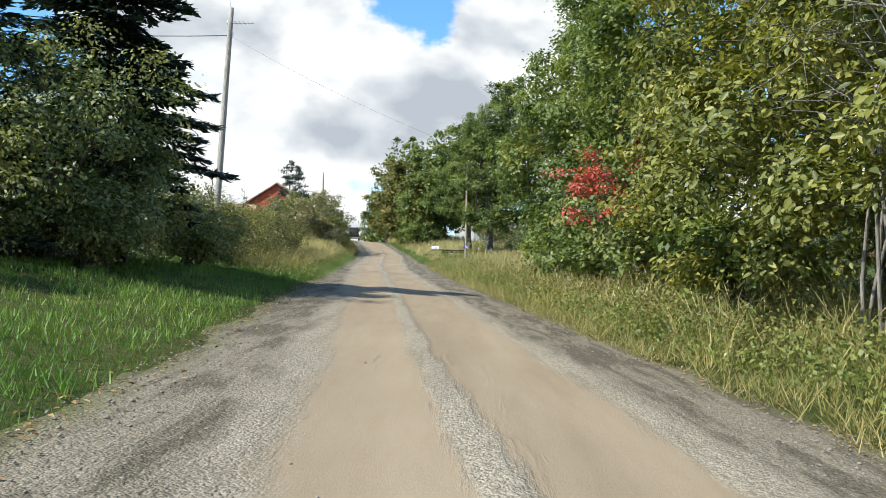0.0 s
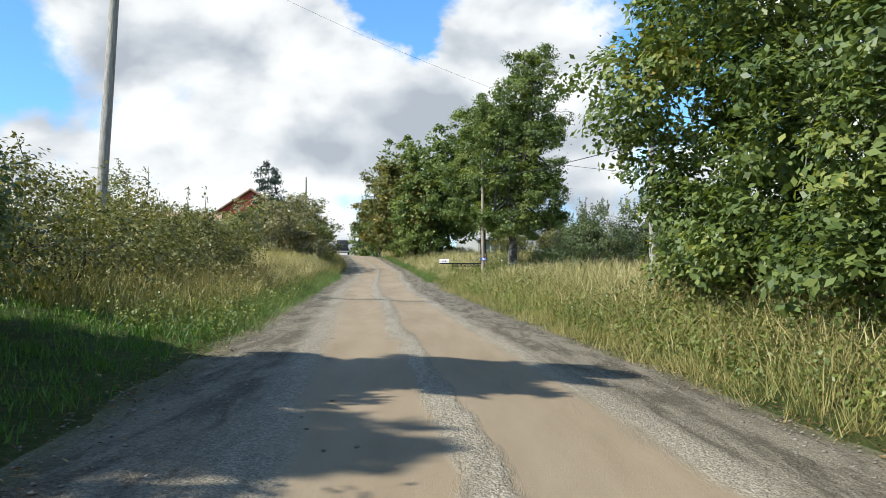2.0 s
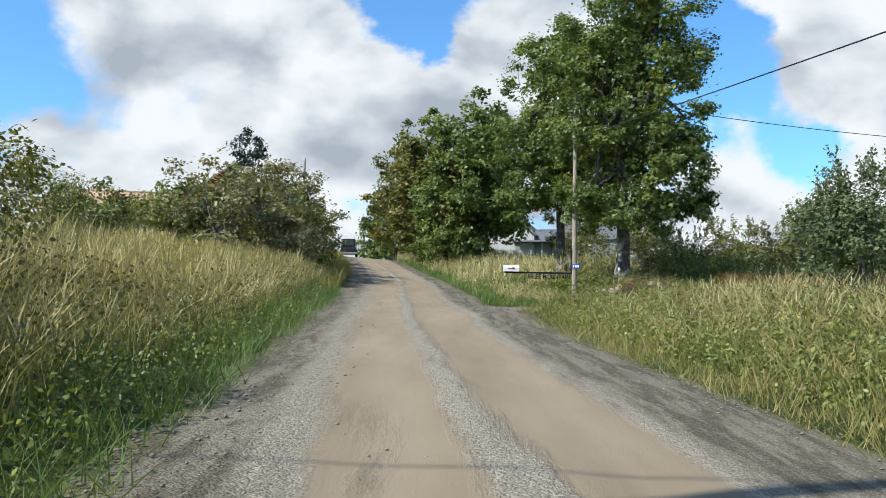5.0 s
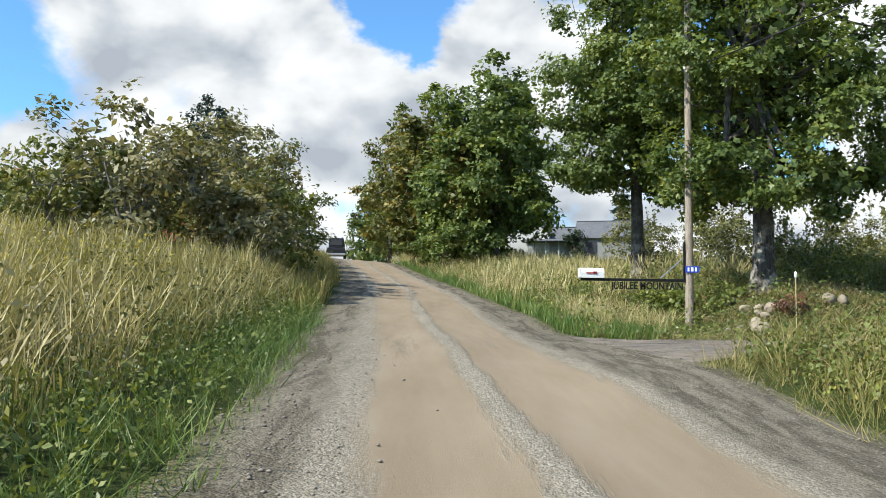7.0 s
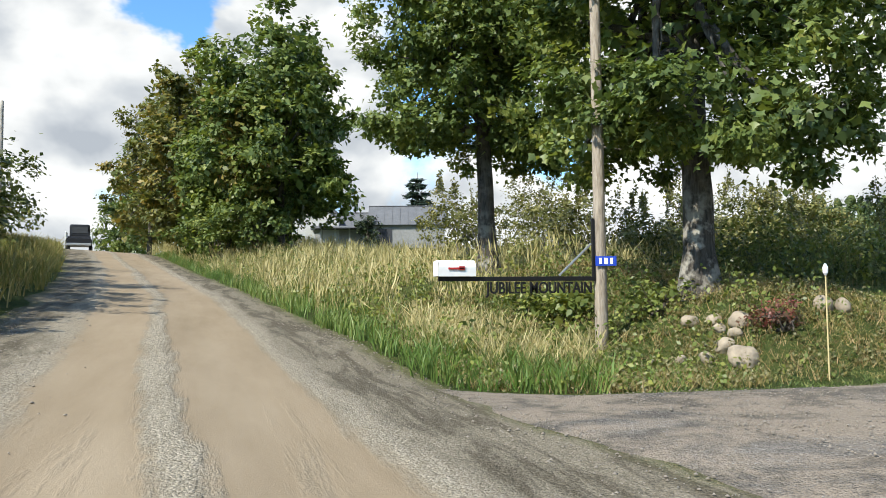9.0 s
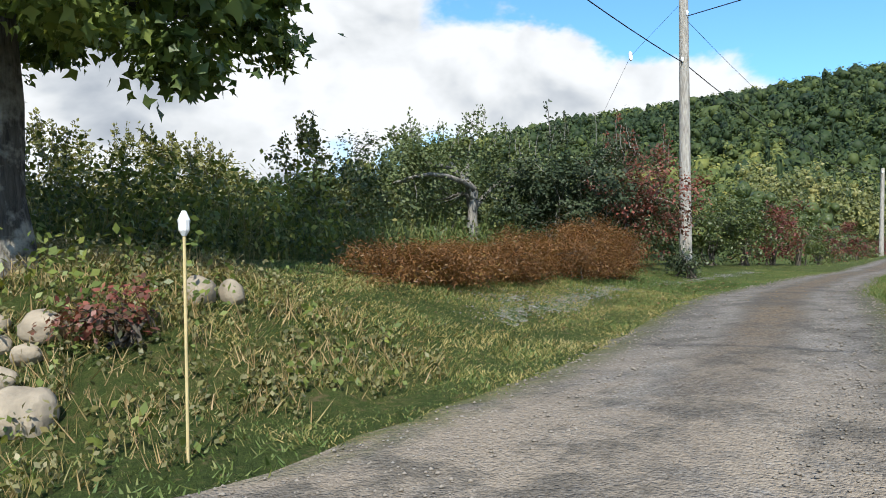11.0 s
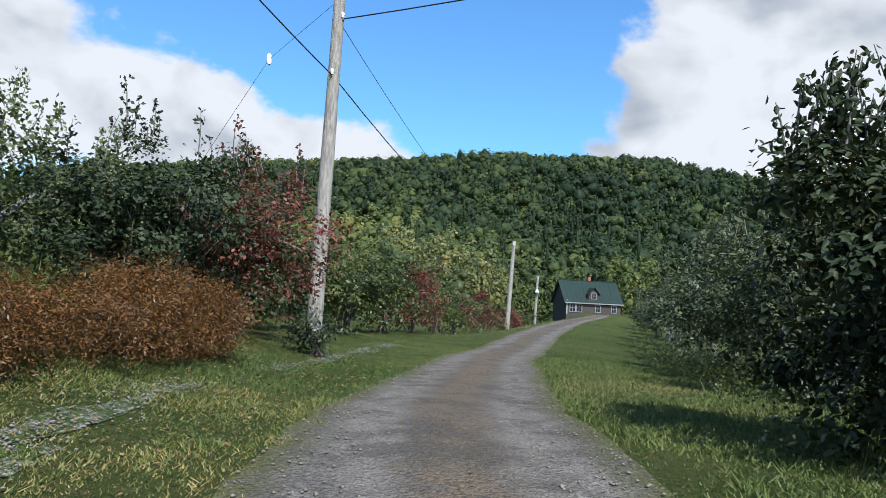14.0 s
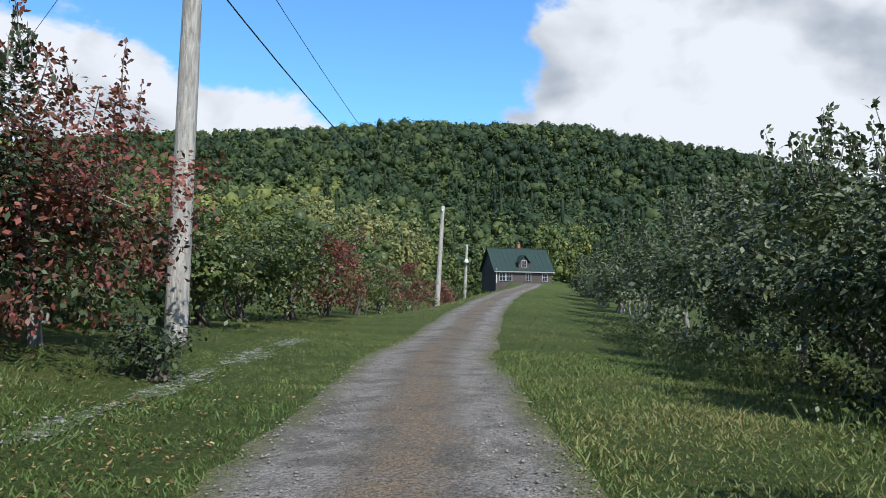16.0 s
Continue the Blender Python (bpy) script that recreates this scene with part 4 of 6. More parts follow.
broadleaf("maple_tree", 2.55, 73.1, "sugar maple with pale lichen on the trunk, spreading green crown", "tree", 6.0,
          [(0, 0, 5.0, 2.5, 2.5, 1.5), (-0.3, 0, 7.0, 2.8, 2.8, 2.1), (-0.5, 0.2, 9.4, 2.3, 2.3, 1.9), (-0.4, 0.1, 10.9, 1.5, 1.5, 1.2)] + skirt(8, 3.2, 3.9, 1.8, 1.0, 9) + skirt(8, 5.4, 6.6, 2.0, 1.1, 10) + [(0.1, 0, 3.4, 1.1, 1.1, 0.8)],
          0.24, 1300, 40, 0.14, LEAF_MAPLE, BARK_BIG, "lobed", 0.42, "maples by the drive", True, 22, 0.78, tight=0.42, inner=3000)

# trees that line the road towards the crest
k = 0
for (mx, my, hgt, rad, mat) in [(-0.3, 96.5, 12.9, 3.4, LEAF_MAPLE), (0.5, 101, 12.6, 2.9, LEAF_MAPLE), (-2.6, 100, 11.4, 2.8, LEAF_MAPLE), (-4.9, 104, 11.0, 2.9, LEAF_OLDGOLD), (-3.6, 110, 13.6, 3.5, LEAF_MAPLE), (-8.2, 124, 14.0, 3.4, LEAF_OLDGOLD), (-7.4, 132, 17.0, 4.0, LEAF_MAPLE), (-11.2, 143, 11.0, 2.8, LEAF_MAPLE)]:
    k += 1
    rng = np.random.default_rng(200 + k)
    foot = 3.2 if my in (96.5, 101) else 2.2
    lob = [(rng.normal(0, 0.4), rng.normal(0, 0.4), foot + (hgt - 1.2 - foot) * q / 4, rad * (0.95, 1.05, 0.98, 0.78, 0.48)[q], rad * (0.95, 1.05, 0.98, 0.78, 0.48)[q], 1.4 + hgt * 0.04) for q in range(5)]
    lob += skirt(7, foot + 0.4, foot + 1.6, rad * 0.75, rad * 0.36, 210 + k) + skirt(7, foot + 3.2, foot + 5.0, rad * 0.78, rad * 0.36, 220 + k)
    extra = (((-1.9, -1.6, 4.2, 1.3, 1.0, 1.4), LEAF_OLDGOLD, 60), ((-2.6, -0.8, 7.0, 1.0, 0.9, 1.5), LEAF_OLDGOLD, 45)) if my == 96.5 else ()
    broadleaf("maple_tree", mx, my, "roadside maple in early autumn green and gold", "tree", hgt * 0.5, lob, 0.2, 900 if my < 115 else 560, 20, 0.30, mat, BARK_BIG, "oval", 0.5, "trees towards the crest", True, 200 + k, 0.72, extra=extra, tight=0.44, inner=700)

for j, (sx, sy, h, r) in enumerate([(-1.6, 94.8, 3.6, 2.2), (-3.4, 96.5, 3.2, 2.0), (-0.6, 98.5, 3.4, 1.8)]):
    shrub(sx, sy, h, r, 640 + j, LEAF_MAPLE, "dark leafy growth under the roadside maples", "maple_undergrowth", "shrub", 0.2, 190, 18, "undergrowth on the bank")

# left side: spruce and thicket
conifer("spruce_tree", -7.9, 18.9, "dark ragged spruce with drooping boughs", 9.7, 3.1, 0.17, 30, 9, 90, 31, size=0.24, bare=0.12, sag=0.34)
conifer("spruce_tree", -11.05, 14.2, "dark spruce standing behind a thicket", 10.4, 4.1, 0.16, 24, 9, 52, 33, size=0.30)
broadleaf("cedar_tree", -16.8, 90.5, "narrow dark evergreen tree beside the barn", "tree", 4.0, [(0, 0, 3.2, 1.9, 1.9, 2.2), (0.3, 0, 5.0, 1.6, 1.6, 1.5), (-0.2, 0, 6.6, 1.2, 1.2, 1.3), (0.1, 0, 8.0, 0.6, 0.6, 0.9)], 0.12, 420, 24, 0.17, LEAF_SPRUCE, BARK_DARK, "oval", 0.28, "", True, 32, 0.6)
for j, (sx, sy, h, r) in enumerate([(-7.3, 15.2, 5.2, 2.5), (-9.8, 13.6, 5.2, 2.3), (-10.5, 19.5, 4.0, 2.2), (-6.9, 17.3, 3.4, 1.6), (-7.6, 12.6, 3.2, 1.5), (-6.7, 21.5, 2.0, 1.5), (-6.6, 15.2, 2.0, 1.3), (-7.6, 10.2, 1.9, 1.4), (-9.2, 11.2, 2.2, 1.6), (-8.6, 17.0, 2.2, 1.6)]):
    shrub(sx, sy, h, r, 300 + j, LEAF_THICKET, "tall green roadside thicket with small leaves", clumps=560, per=24, size=0.08)
for j, (sx, sy, h, r) in enumerate([(-7.4, 25.6, 1.8, 1.8), (-7.6, 28.4, 1.6, 1.9), (-7.8, 31.2, 1.6, 1.9), (-8.4, 34.2, 1.7, 1.9), (-9.0, 37.8, 1.6, 1.7), (-10.8, 30.5, 2.3, 2.0), (-11.2, 37.5, 2.1, 2.1), (-10.4, 41.5, 1.6, 1.8), (-7.7, 36.2, 1.4, 1.6), (-7.9, 39.6, 1.8, 1.7), (-9.2, 42.6, 1.7, 1.7), (-10.8, 45.0, 1.9, 1.9)]):
    shrub(sx, sy, h, r, 320 + j, LEAF_PALE, "low tangled roadside shrub, dull green", clumps=300, per=24, size=0.07, spikes=1)
for j, (sx, sy, h, r) in enumerate([(-13.2, 43, 3.4, 2.2), (-14.8, 48, 3.6, 2.4), (-13.8, 53, 2.6, 2.0), (-18, 56, 3.2, 2.6), (-15.9, 60.5, 2.9, 2.0)]):
    shrub(sx, sy, h, r, 340 + j, LEAF_BUSH, "dense green shrub in the rough field", clumps=190, per=24, size=0.09)
for j, (sx, sy, h, r, mat) in enumerate([(-11.6, 65.0, 4.4, 2.0, LEAF_DRY), (-10.9, 68.6, 5.8, 2.3, LEAF_DRY), (-10.8, 72.6, 5.9, 2.4, LEAF_DRY), (-10.9, 77, 5.7, 2.4, LEAF_BUSH), (-12.1, 82, 5.8, 2.4, LEAF_BUSH), (-12.5, 87.5, 5.4, 2.4, LEAF_BUSH), (-14.6, 93, 5.2, 2.3, LEAF_BUSH), (-15.2, 77, 4.6, 2.6, LEAF_BUSH), (-15.0, 70.5, 3.8, 2.5, LEAF_DRY), (-18.2, 84, 4.0, 2.6, LEAF_BUSH), (-16.4, 64.5, 3.0, 2.4, LEAF_BUSH), (-19.5, 75.5, 2.6, 2.4, LEAF_BUSH), (-15.4, 74.6, 2.4, 1.9, LEAF_BUSH), (-13.4, 70.6, 2.4, 1.8, LEAF_BUSH), (-17.2, 73.6, 2.4, 2.4, LEAF_BUSH), (-14.0, 81, 4.8, 2.5, LEAF_BUSH), (-16.0, 88.5, 5.0, 2.6, LEAF_BUSH), (-17.4, 96.0, 4.6, 2.4, LEAF_BUSH), (-9.7, 66.6, 3.2, 1.7, LEAF_DRY), (-9.5, 70.6, 3.6, 1.7, LEAF_BUSH), (-10.3, 75, 3.6, 1.8, LEAF_BUSH), (-11.0, 80, 3.8, 1.8, LEAF_BUSH), (-13.6, 65.4, 3.6, 2.0, LEAF_BUSH), (-16.4, 99.5, 5.0, 2.2, LEAF_BUSH), (-18.0, 106, 4.6, 2.0, LEAF_BUSH)]):
    shrub(sx, sy, h, r, 360 + j, mat, "tall greying roadside shrub losing its leaves" if mat is LEAF_DRY else "tall dense roadside shrub, olive green", clumps=200, per=20, size=0.15, bark=BARK_GREY)

# orchard and garden about the drive
APPLE = "old apple tree with upright leafy shoots"
# the last two trees stand out of view, added to shade the row
for j, (ax_, ay_, h, r) in enumerate([(12.6, 57.2, 2.7, 1.75), (18.4, 56.4, 3.0, 2.1), (21.8, 55.8, 3.1, 2.3), (26.2, 55.4, 3.5, 2.3), (30.8, 55.2, 3.8, 2.4), (35.8, 55.3, 3.8, 2.4), (40.8, 55.6, 3.2, 2.2), (46.2, 55.6, 2.6, 2.0), (51.6, 55.6, 2.2, 1.9), (57.4, 55.2, 1.8, 1.8), (63.6, 54.6, 1.6, 1.8), (9.2, 55.2, 3.6, 2.1), (6.8, 53.6, 3.4, 2.2), (11.6, 52.6, 3.6, 2.2), (16.0, 52.0, 4.0, 2.3), (21.0, 51.5, 4.0, 2.4)]):
    close = ax_ < 13 or (ax_ < 32 and ay_ > 55)
    # lit and shaded copies of one leaf colour, picked by place
    shrub(ax_, ay_, h, r, 400 + j, LEAF_ORCHARD_LIT if ax_ < 12 else LEAF_APPLE_SHADED if ax_ < 17 else LEAF_APPLE_SUNLIT, APPLE, "apple_tree", "tree", 0.09 if close else 0.12, 450 if close else 170, 34 if ax_ < 40 else 22, "orchard trees", "leaf" if 12 < ax_ < 19 and ay_ > 55 else "oval", 30 if close else 18, BARK_GREY)
broadleaf("apple_tree", 16.4, 68.8, "gnarled old apple tree with bare twisting limbs and pale trunk", "tree", 1.7,
          [(0, 0.6, 2.5, 1.9, 1.5, 0.6), (-1.6, 0.3, 2.3, 1.1, 1.1, 0.5), (1.8, -0.1, 2.0, 1.4, 1.2, 0.8), (0.6, 0.4, 2.9, 1.2, 1.1, 0.3), (-2.6, 0.8, 1.7, 1.4, 1.2, 0.9), (0.3, 1.2, 1.6, 2.6, 1.4, 1.1)], 0.16, 640, 26, 0.085, LEAF_ORCHARD_LIT, BARK_GREY, "oval", 0.26, "orchard trees", True, 431, 0.5, 18)
for j, (ax_, ay_, h, r) in enumerate([(13.4, 77.0, 2.2, 2.0), (10.0, 77.2, 2.2, 2.0), (20.6, 69.4, 2.5, 2.2), (23.6, 68.4, 2.2, 1.7), (8.5, 80, 2.9, 2.2), (12.5, 79.5, 3.0, 2.2), (5.6, 84, 3.2, 2.2), (16.5, 78.0, 2.4, 2.2), (21, 76, 2.2, 2.4), (24.5, 73.0, 2.2, 2.4), (10.6, 88, 3.4, 2.6), (20, 86, 2.8, 2.8), (29, 79, 2.6, 2.8), (17.4, 82.0, 2.6, 2.1), (15.4, 72.6, 2.4, 2.2), (18.6, 71.6, 2.5, 2.2)]):
    # sunlit trees take a paler leaf: the sunlight is painted in
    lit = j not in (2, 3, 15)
    shrub(ax_, ay_, h, r, 440 + j, LEAF_PALE if lit else LEAF_ORCHARD_LIT, "yellow-green orchard tree in rough grass, sunlight put into its leaf colour" if lit else "leafy orchard tree standing in rough grass", "apple_tree", "tree", 0.115, 310, 20, "orchard trees", "oval", 12, BARK_GREY)
for j, (ax_, ay_, h, r, mat, lab) in enumerate([(18.2, 66.5, 3.0, 1.8, LEAF_APPLE_SHADED, "dark green shrub beside the rust-coloured hedge"), (19.6, 66.2, 3.5, 1.75, LEAF_PLUM, "small tree with dull red and green leaves"), (17.4, 67.4, 2.9, 1.5, LEAF_APPLE_SHADED, "dark green shrub behind the hedge")]):
    shrub(ax_, ay_, h, r, 460 + j, mat, lab, "garden_shrub", "shrub", 0.078, 420, 28, "garden shrubs", "oval", 10, BARK_GREY)
shrub(19.2, 64.6, 0.8, 0.45, 470, LEAF_APPLE_SHADED, "small round green bush in the lawn", "garden_shrub", "shrub", 0.06, 60, 22, "garden shrubs")
HEDGE = "low hedge shrub in rust-orange autumn colour"
for j, (hx, hy, h, r) in enumerate([(7.7, 64.45, 0.50, 0.7), (8.8, 64.55, 0.56, 0.75), (10.0, 64.8, 0.64, 0.8), (11.2, 64.95, 0.68, 0.8), (12.5, 65.05, 0.92, 0.9), (13.7, 65.1, 1.16, 0.95), (14.8, 65.15, 1.22, 0.9), (15.7, 65.1, 1.12, 0.75)]):
    hr = np.random.default_rng(480 + j)
    lob = [(hr.uniform(-0.5, 0.5) * r, hr.uniform(-0.5, 0.4) * r, h * hr.uniform(0.4, 0.55), r * 0.55, r * 0.55, h * 0.42) for _ in range(5)] + [(0, 0, h * 0.38, r * 0.95, r * 0.9, h * 0.4)]
    hedge = broadleaf("hedge_shrub", hx, hy, HEDGE, "shrub", h * 0.3, lob, 0.03, 620, 22, 0.05, LEAF_RUST, BARK_DARK, "narrow", 0.17, "rust-coloured hedge", True, 480 + j, 0.55, flare=1.1)
    hedge.location.z -= 0.12
for j, (bx, by, h, r, mat) in enumerate([(26.0, 66.6, 2.3, 1.5, LEAF_BUSH_SHADED), (29.0, 66.8, 2.7, 1.8, LEAF_BUSH_SHADED), (32.5, 66.6, 2.6, 1.8, LEAF_BUSH_SHADED), (36.5, 66.4, 2.6, 1.7, LEAF_CRIMSON), (41, 66.2, 2.4, 1.9, LEAF_BUSH_SHADED), (45.5, 66.0, 2.2, 1.8, LEAF_BUSH_SHADED), (51, 66.2, 2.8, 1.8, LEAF_CRIMSON), (56, 65.6, 2.0, 1.7, LEAF_BUSH_SHADED), (63, 65.0, 2.0, 1.8, LEAF_CRIMSON), (70, 64.6, 2.2, 2.0, LEAF_BUSH_SHADED), (78, 64.4, 2.4, 2.2, LEAF_BUSH_SHADED), (25.4, 69.5, 3.2, 2.0, LEAF_BUSH_SHADED), (30, 71, 3.6, 2.2, LEAF_BUSH_SHADED), (36, 71, 3.6, 2.4, LEAF_BUSH_SHADED), (44, 71, 3.6, 2.6, LEAF_BUSH_SHADED)]):
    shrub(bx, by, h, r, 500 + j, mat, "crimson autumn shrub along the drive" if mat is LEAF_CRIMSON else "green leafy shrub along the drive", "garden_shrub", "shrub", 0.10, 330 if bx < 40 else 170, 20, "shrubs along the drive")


# ---- woods on the hill ----
OCTA = np.array([(x, y, z) for x in (-1, 0, 1) for y in (-1, 0, 1) for z in (-1, 0, 1) if 0 < abs(x) + abs(y) + abs(z) < 3], float)
HULL = []
for sx in (-1, 1):
    for sy in (-1, 1):
        for sz in (-1, 1):
            idx6 = [int(np.where((OCTA == q).all(1))[0][0]) for q in ((sx, 0, 0), (0, sy, 0), (0, 0, sz), (sx, sy, 0), (0, sy, sz), (sx, 0, sz))]
            flip = 1 if sx * sy * sz > 0 else -1
            HULL += [tuple(idx6[q] for q in t)[::flip] for t in ((0, 3, 5), (3, 1, 4), (5, 4, 2), (3, 4, 5))]
OCTA, HULL = unit(OCTA), np.array(HULL)


def woods(name, label, pts, heights, widths, mat, per, leaf, rng, tones, lumps=4, core=0.5, pointed=None):
    """Far trees: each is a few lumpy bodies with sprays of leaves over them; pointed ones taper like firs."""
    n = len(pts)
    fir = np.zeros(n, bool) if pointed is None else pointed
    z0 = land(pts[:, 0], pts[:, 1])
    own = np.repeat(np.arange(n), lumps)
    lump_no = np.tile(np.arange(lumps), n)
    a = rng.random(len(own)) * 2 * math.pi
    off = np.where((lump_no == 0) | fir[own], 0.0, 0.5)
    level = np.where(lump_no == 0, 0.80, rng.uniform(0.12, 0.7, len(own)))
    level = np.where(fir[own], 0.30 + 0.62 * lump_no / max(1, lumps - 1), level)
    mid = np.stack([pts[own, 0] + np.cos(a) * widths[own] * off, pts[own, 1] + np.sin(a) * widths[own] * off, z0[own] + heights[own] * level], -1)
    rad = widths[own] * np.where(fir[own], 0.75 - 0.5 * lump_no / max(1, lumps - 1), rng.uniform(0.45, 0.7, len(own)))
    size = np.stack([rad, rad, np.where(fir[own], heights[own] * 0.32, np.minimum(rad * 1.25, heights[own] * 0.3))], -1)
    shell = mid[:, None] + OCTA[None] * size[:, None] * core * rng.uniform(0.6, 1.2, (len(own), len(OCTA), 1))
    hull = (np.arange(len(own))[:, None, None] * len(OCTA) + HULL[None]).reshape(-1, 3)
    own_tone = np.clip(tones[own] + rng.normal(0, 0.10, len(own)), 0, 1)
    m = rng.poisson(per / lumps, len(own))
    idx = np.repeat(np.arange(len(own)), m)
    d = unit(rng.normal(0, 1, (len(idx), 3)) + np.array([-0.5, -0.15, 0.45]))
    c = mid[idx] + d * size[idx] * rng.uniform(0.85, 1.12, (len(idx), 1))
    v, f = leaf_arrays(c, d * 1.6, leaf * (0.6 + 0.8 * rng.random(len(idx))), rng, "oval", 0.2, 0.3, 0.3)
    base = len(own) * len(OCTA)
    # crown's inner shade put into the tone: bodies darker than their leaves
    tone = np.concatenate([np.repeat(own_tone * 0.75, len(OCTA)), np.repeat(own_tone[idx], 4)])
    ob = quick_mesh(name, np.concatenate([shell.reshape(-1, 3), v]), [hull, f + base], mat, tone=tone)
    return tagged(ob, label, "trees", kind="stuff")


rng = np.random.default_rng(55)
azs = np.where(rng.random(7600) < 0.74, rng.uniform(54, 112, 7600), rng.uniform(8, 118, 7600))
rs = 135 + 660 * rng.random(7600) ** 0.95
pts = np.stack([np.sin(np.radians(azs)) * rs, 60 + np.cos(np.radians(azs)) * rs], -1)
keep = ~((np.abs(pts[:, 0] - road_x(pts[:, 1])) < 14))
pts, azs, rs = pts[keep], azs[keep], rs[keep]
# stands of one kind, paler along the lower edge and the crest
# cloud shade put into the tone: darker mid-slope and towards high azimuths
cloud_shade_tone = np.interp(rs, [135, 190, 260, 420, 540, 620, 690, 800], [0.62, 0.56, 0.44, 0.28, 0.30, 0.44, 0.64, 0.5]) * np.interp(azs, [60, 76, 84, 92, 104], [1.15, 0.95, 0.6, 0.36, 0.28])
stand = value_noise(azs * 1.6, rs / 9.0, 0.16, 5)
hill_tone = np.clip(cloud_shade_tone + 0.16 * (rs < 330) * (azs < 79) + (stand - 0.5) * 0.55 + rng.normal(0, 0.11, len(pts)) + 0.32 * (rng.random(len(pts)) < 0.06), 0, 1)
firs = (value_noise(azs * 1.6, rs / 9.0, 0.21, 13) + 0.25 * rng.normal(0, 1, len(pts)) > 1.0) & (rs < 420)
hill_tone = np.where(firs, hill_tone * 0.25, hill_tone)
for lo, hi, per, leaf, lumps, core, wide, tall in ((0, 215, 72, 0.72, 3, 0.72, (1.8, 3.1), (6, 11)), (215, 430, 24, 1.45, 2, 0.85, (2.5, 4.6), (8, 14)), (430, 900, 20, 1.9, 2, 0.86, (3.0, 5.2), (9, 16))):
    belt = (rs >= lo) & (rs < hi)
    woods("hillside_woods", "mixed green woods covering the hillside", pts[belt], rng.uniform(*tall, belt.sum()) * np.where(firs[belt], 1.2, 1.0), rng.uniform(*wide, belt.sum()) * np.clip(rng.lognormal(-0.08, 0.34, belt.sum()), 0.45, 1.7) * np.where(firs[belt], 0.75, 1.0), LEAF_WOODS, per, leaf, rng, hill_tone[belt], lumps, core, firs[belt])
azs, rs = rng.uniform(77, 85.5, 50), rng.uniform(110, 130, 50)
pts = np.stack([np.sin(np.radians(azs)) * rs, 60 + np.cos(np.radians(azs)) * rs], -1)
woods("poplar_stand", "pale yellow-green poplars at the foot of the hill", pts, rng.uniform(7.0, 10.5, len(pts)), rng.uniform(0.9, 1.5, len(pts)), LEAF_POPLAR, 150, 0.42, rng, rng.random(len(pts)), 6)
azs, rs = rng.uniform(85, 96, 40), rng.uniform(112, 132, 40)
pts = np.stack([np.sin(np.radians(azs)) * rs, 60 + np.cos(np.radians(azs)) * rs], -1)
woods("poplar_stand", "grey-green poplars behind the cottage", pts, rng.uniform(7.0, 10.5, len(pts)), rng.uniform(1.0, 1.7, len(pts)), LEAF_WOODS, 130, 0.46, rng, 0.35 + 0.3 * rng.random(len(pts)), 6)
azs, rs = rng.uniform(40, 88, 150), rng.uniform(60, 118, 150)
pts = np.stack([np.sin(np.radians(azs)) * rs, 60 + np.cos(np.radians(azs)) * rs], -1)
pts = pts[pts[:, 1] > 71]
woods("field_thicket", "green scrub between the garden and the hill", pts, rng.uniform(2.4, 5.0, len(pts)), rng.uniform(1.5, 2.6, len(pts)), LEAF_BUSH_SHADED, 220, 0.24, rng, rng.random(len(pts)), 5)
azs, rs = rng.uniform(92, 135, 150), rng.uniform(60, 125, 150)
pts = np.stack([np.sin(np.radians(azs)) * rs, 60 + np.cos(np.radians(azs)) * rs], -1)
pts = pts[pts[:, 1] < 48]
woods("field_thicket", "green scrub beyond the orchard", pts, rng.uniform(2.5, 5.0, len(pts)), rng.uniform(1.6, 2.6, len(pts)), LEAF_BUSH_SHADED, 160, 0.28, rng, rng.random(len(pts)), 4)


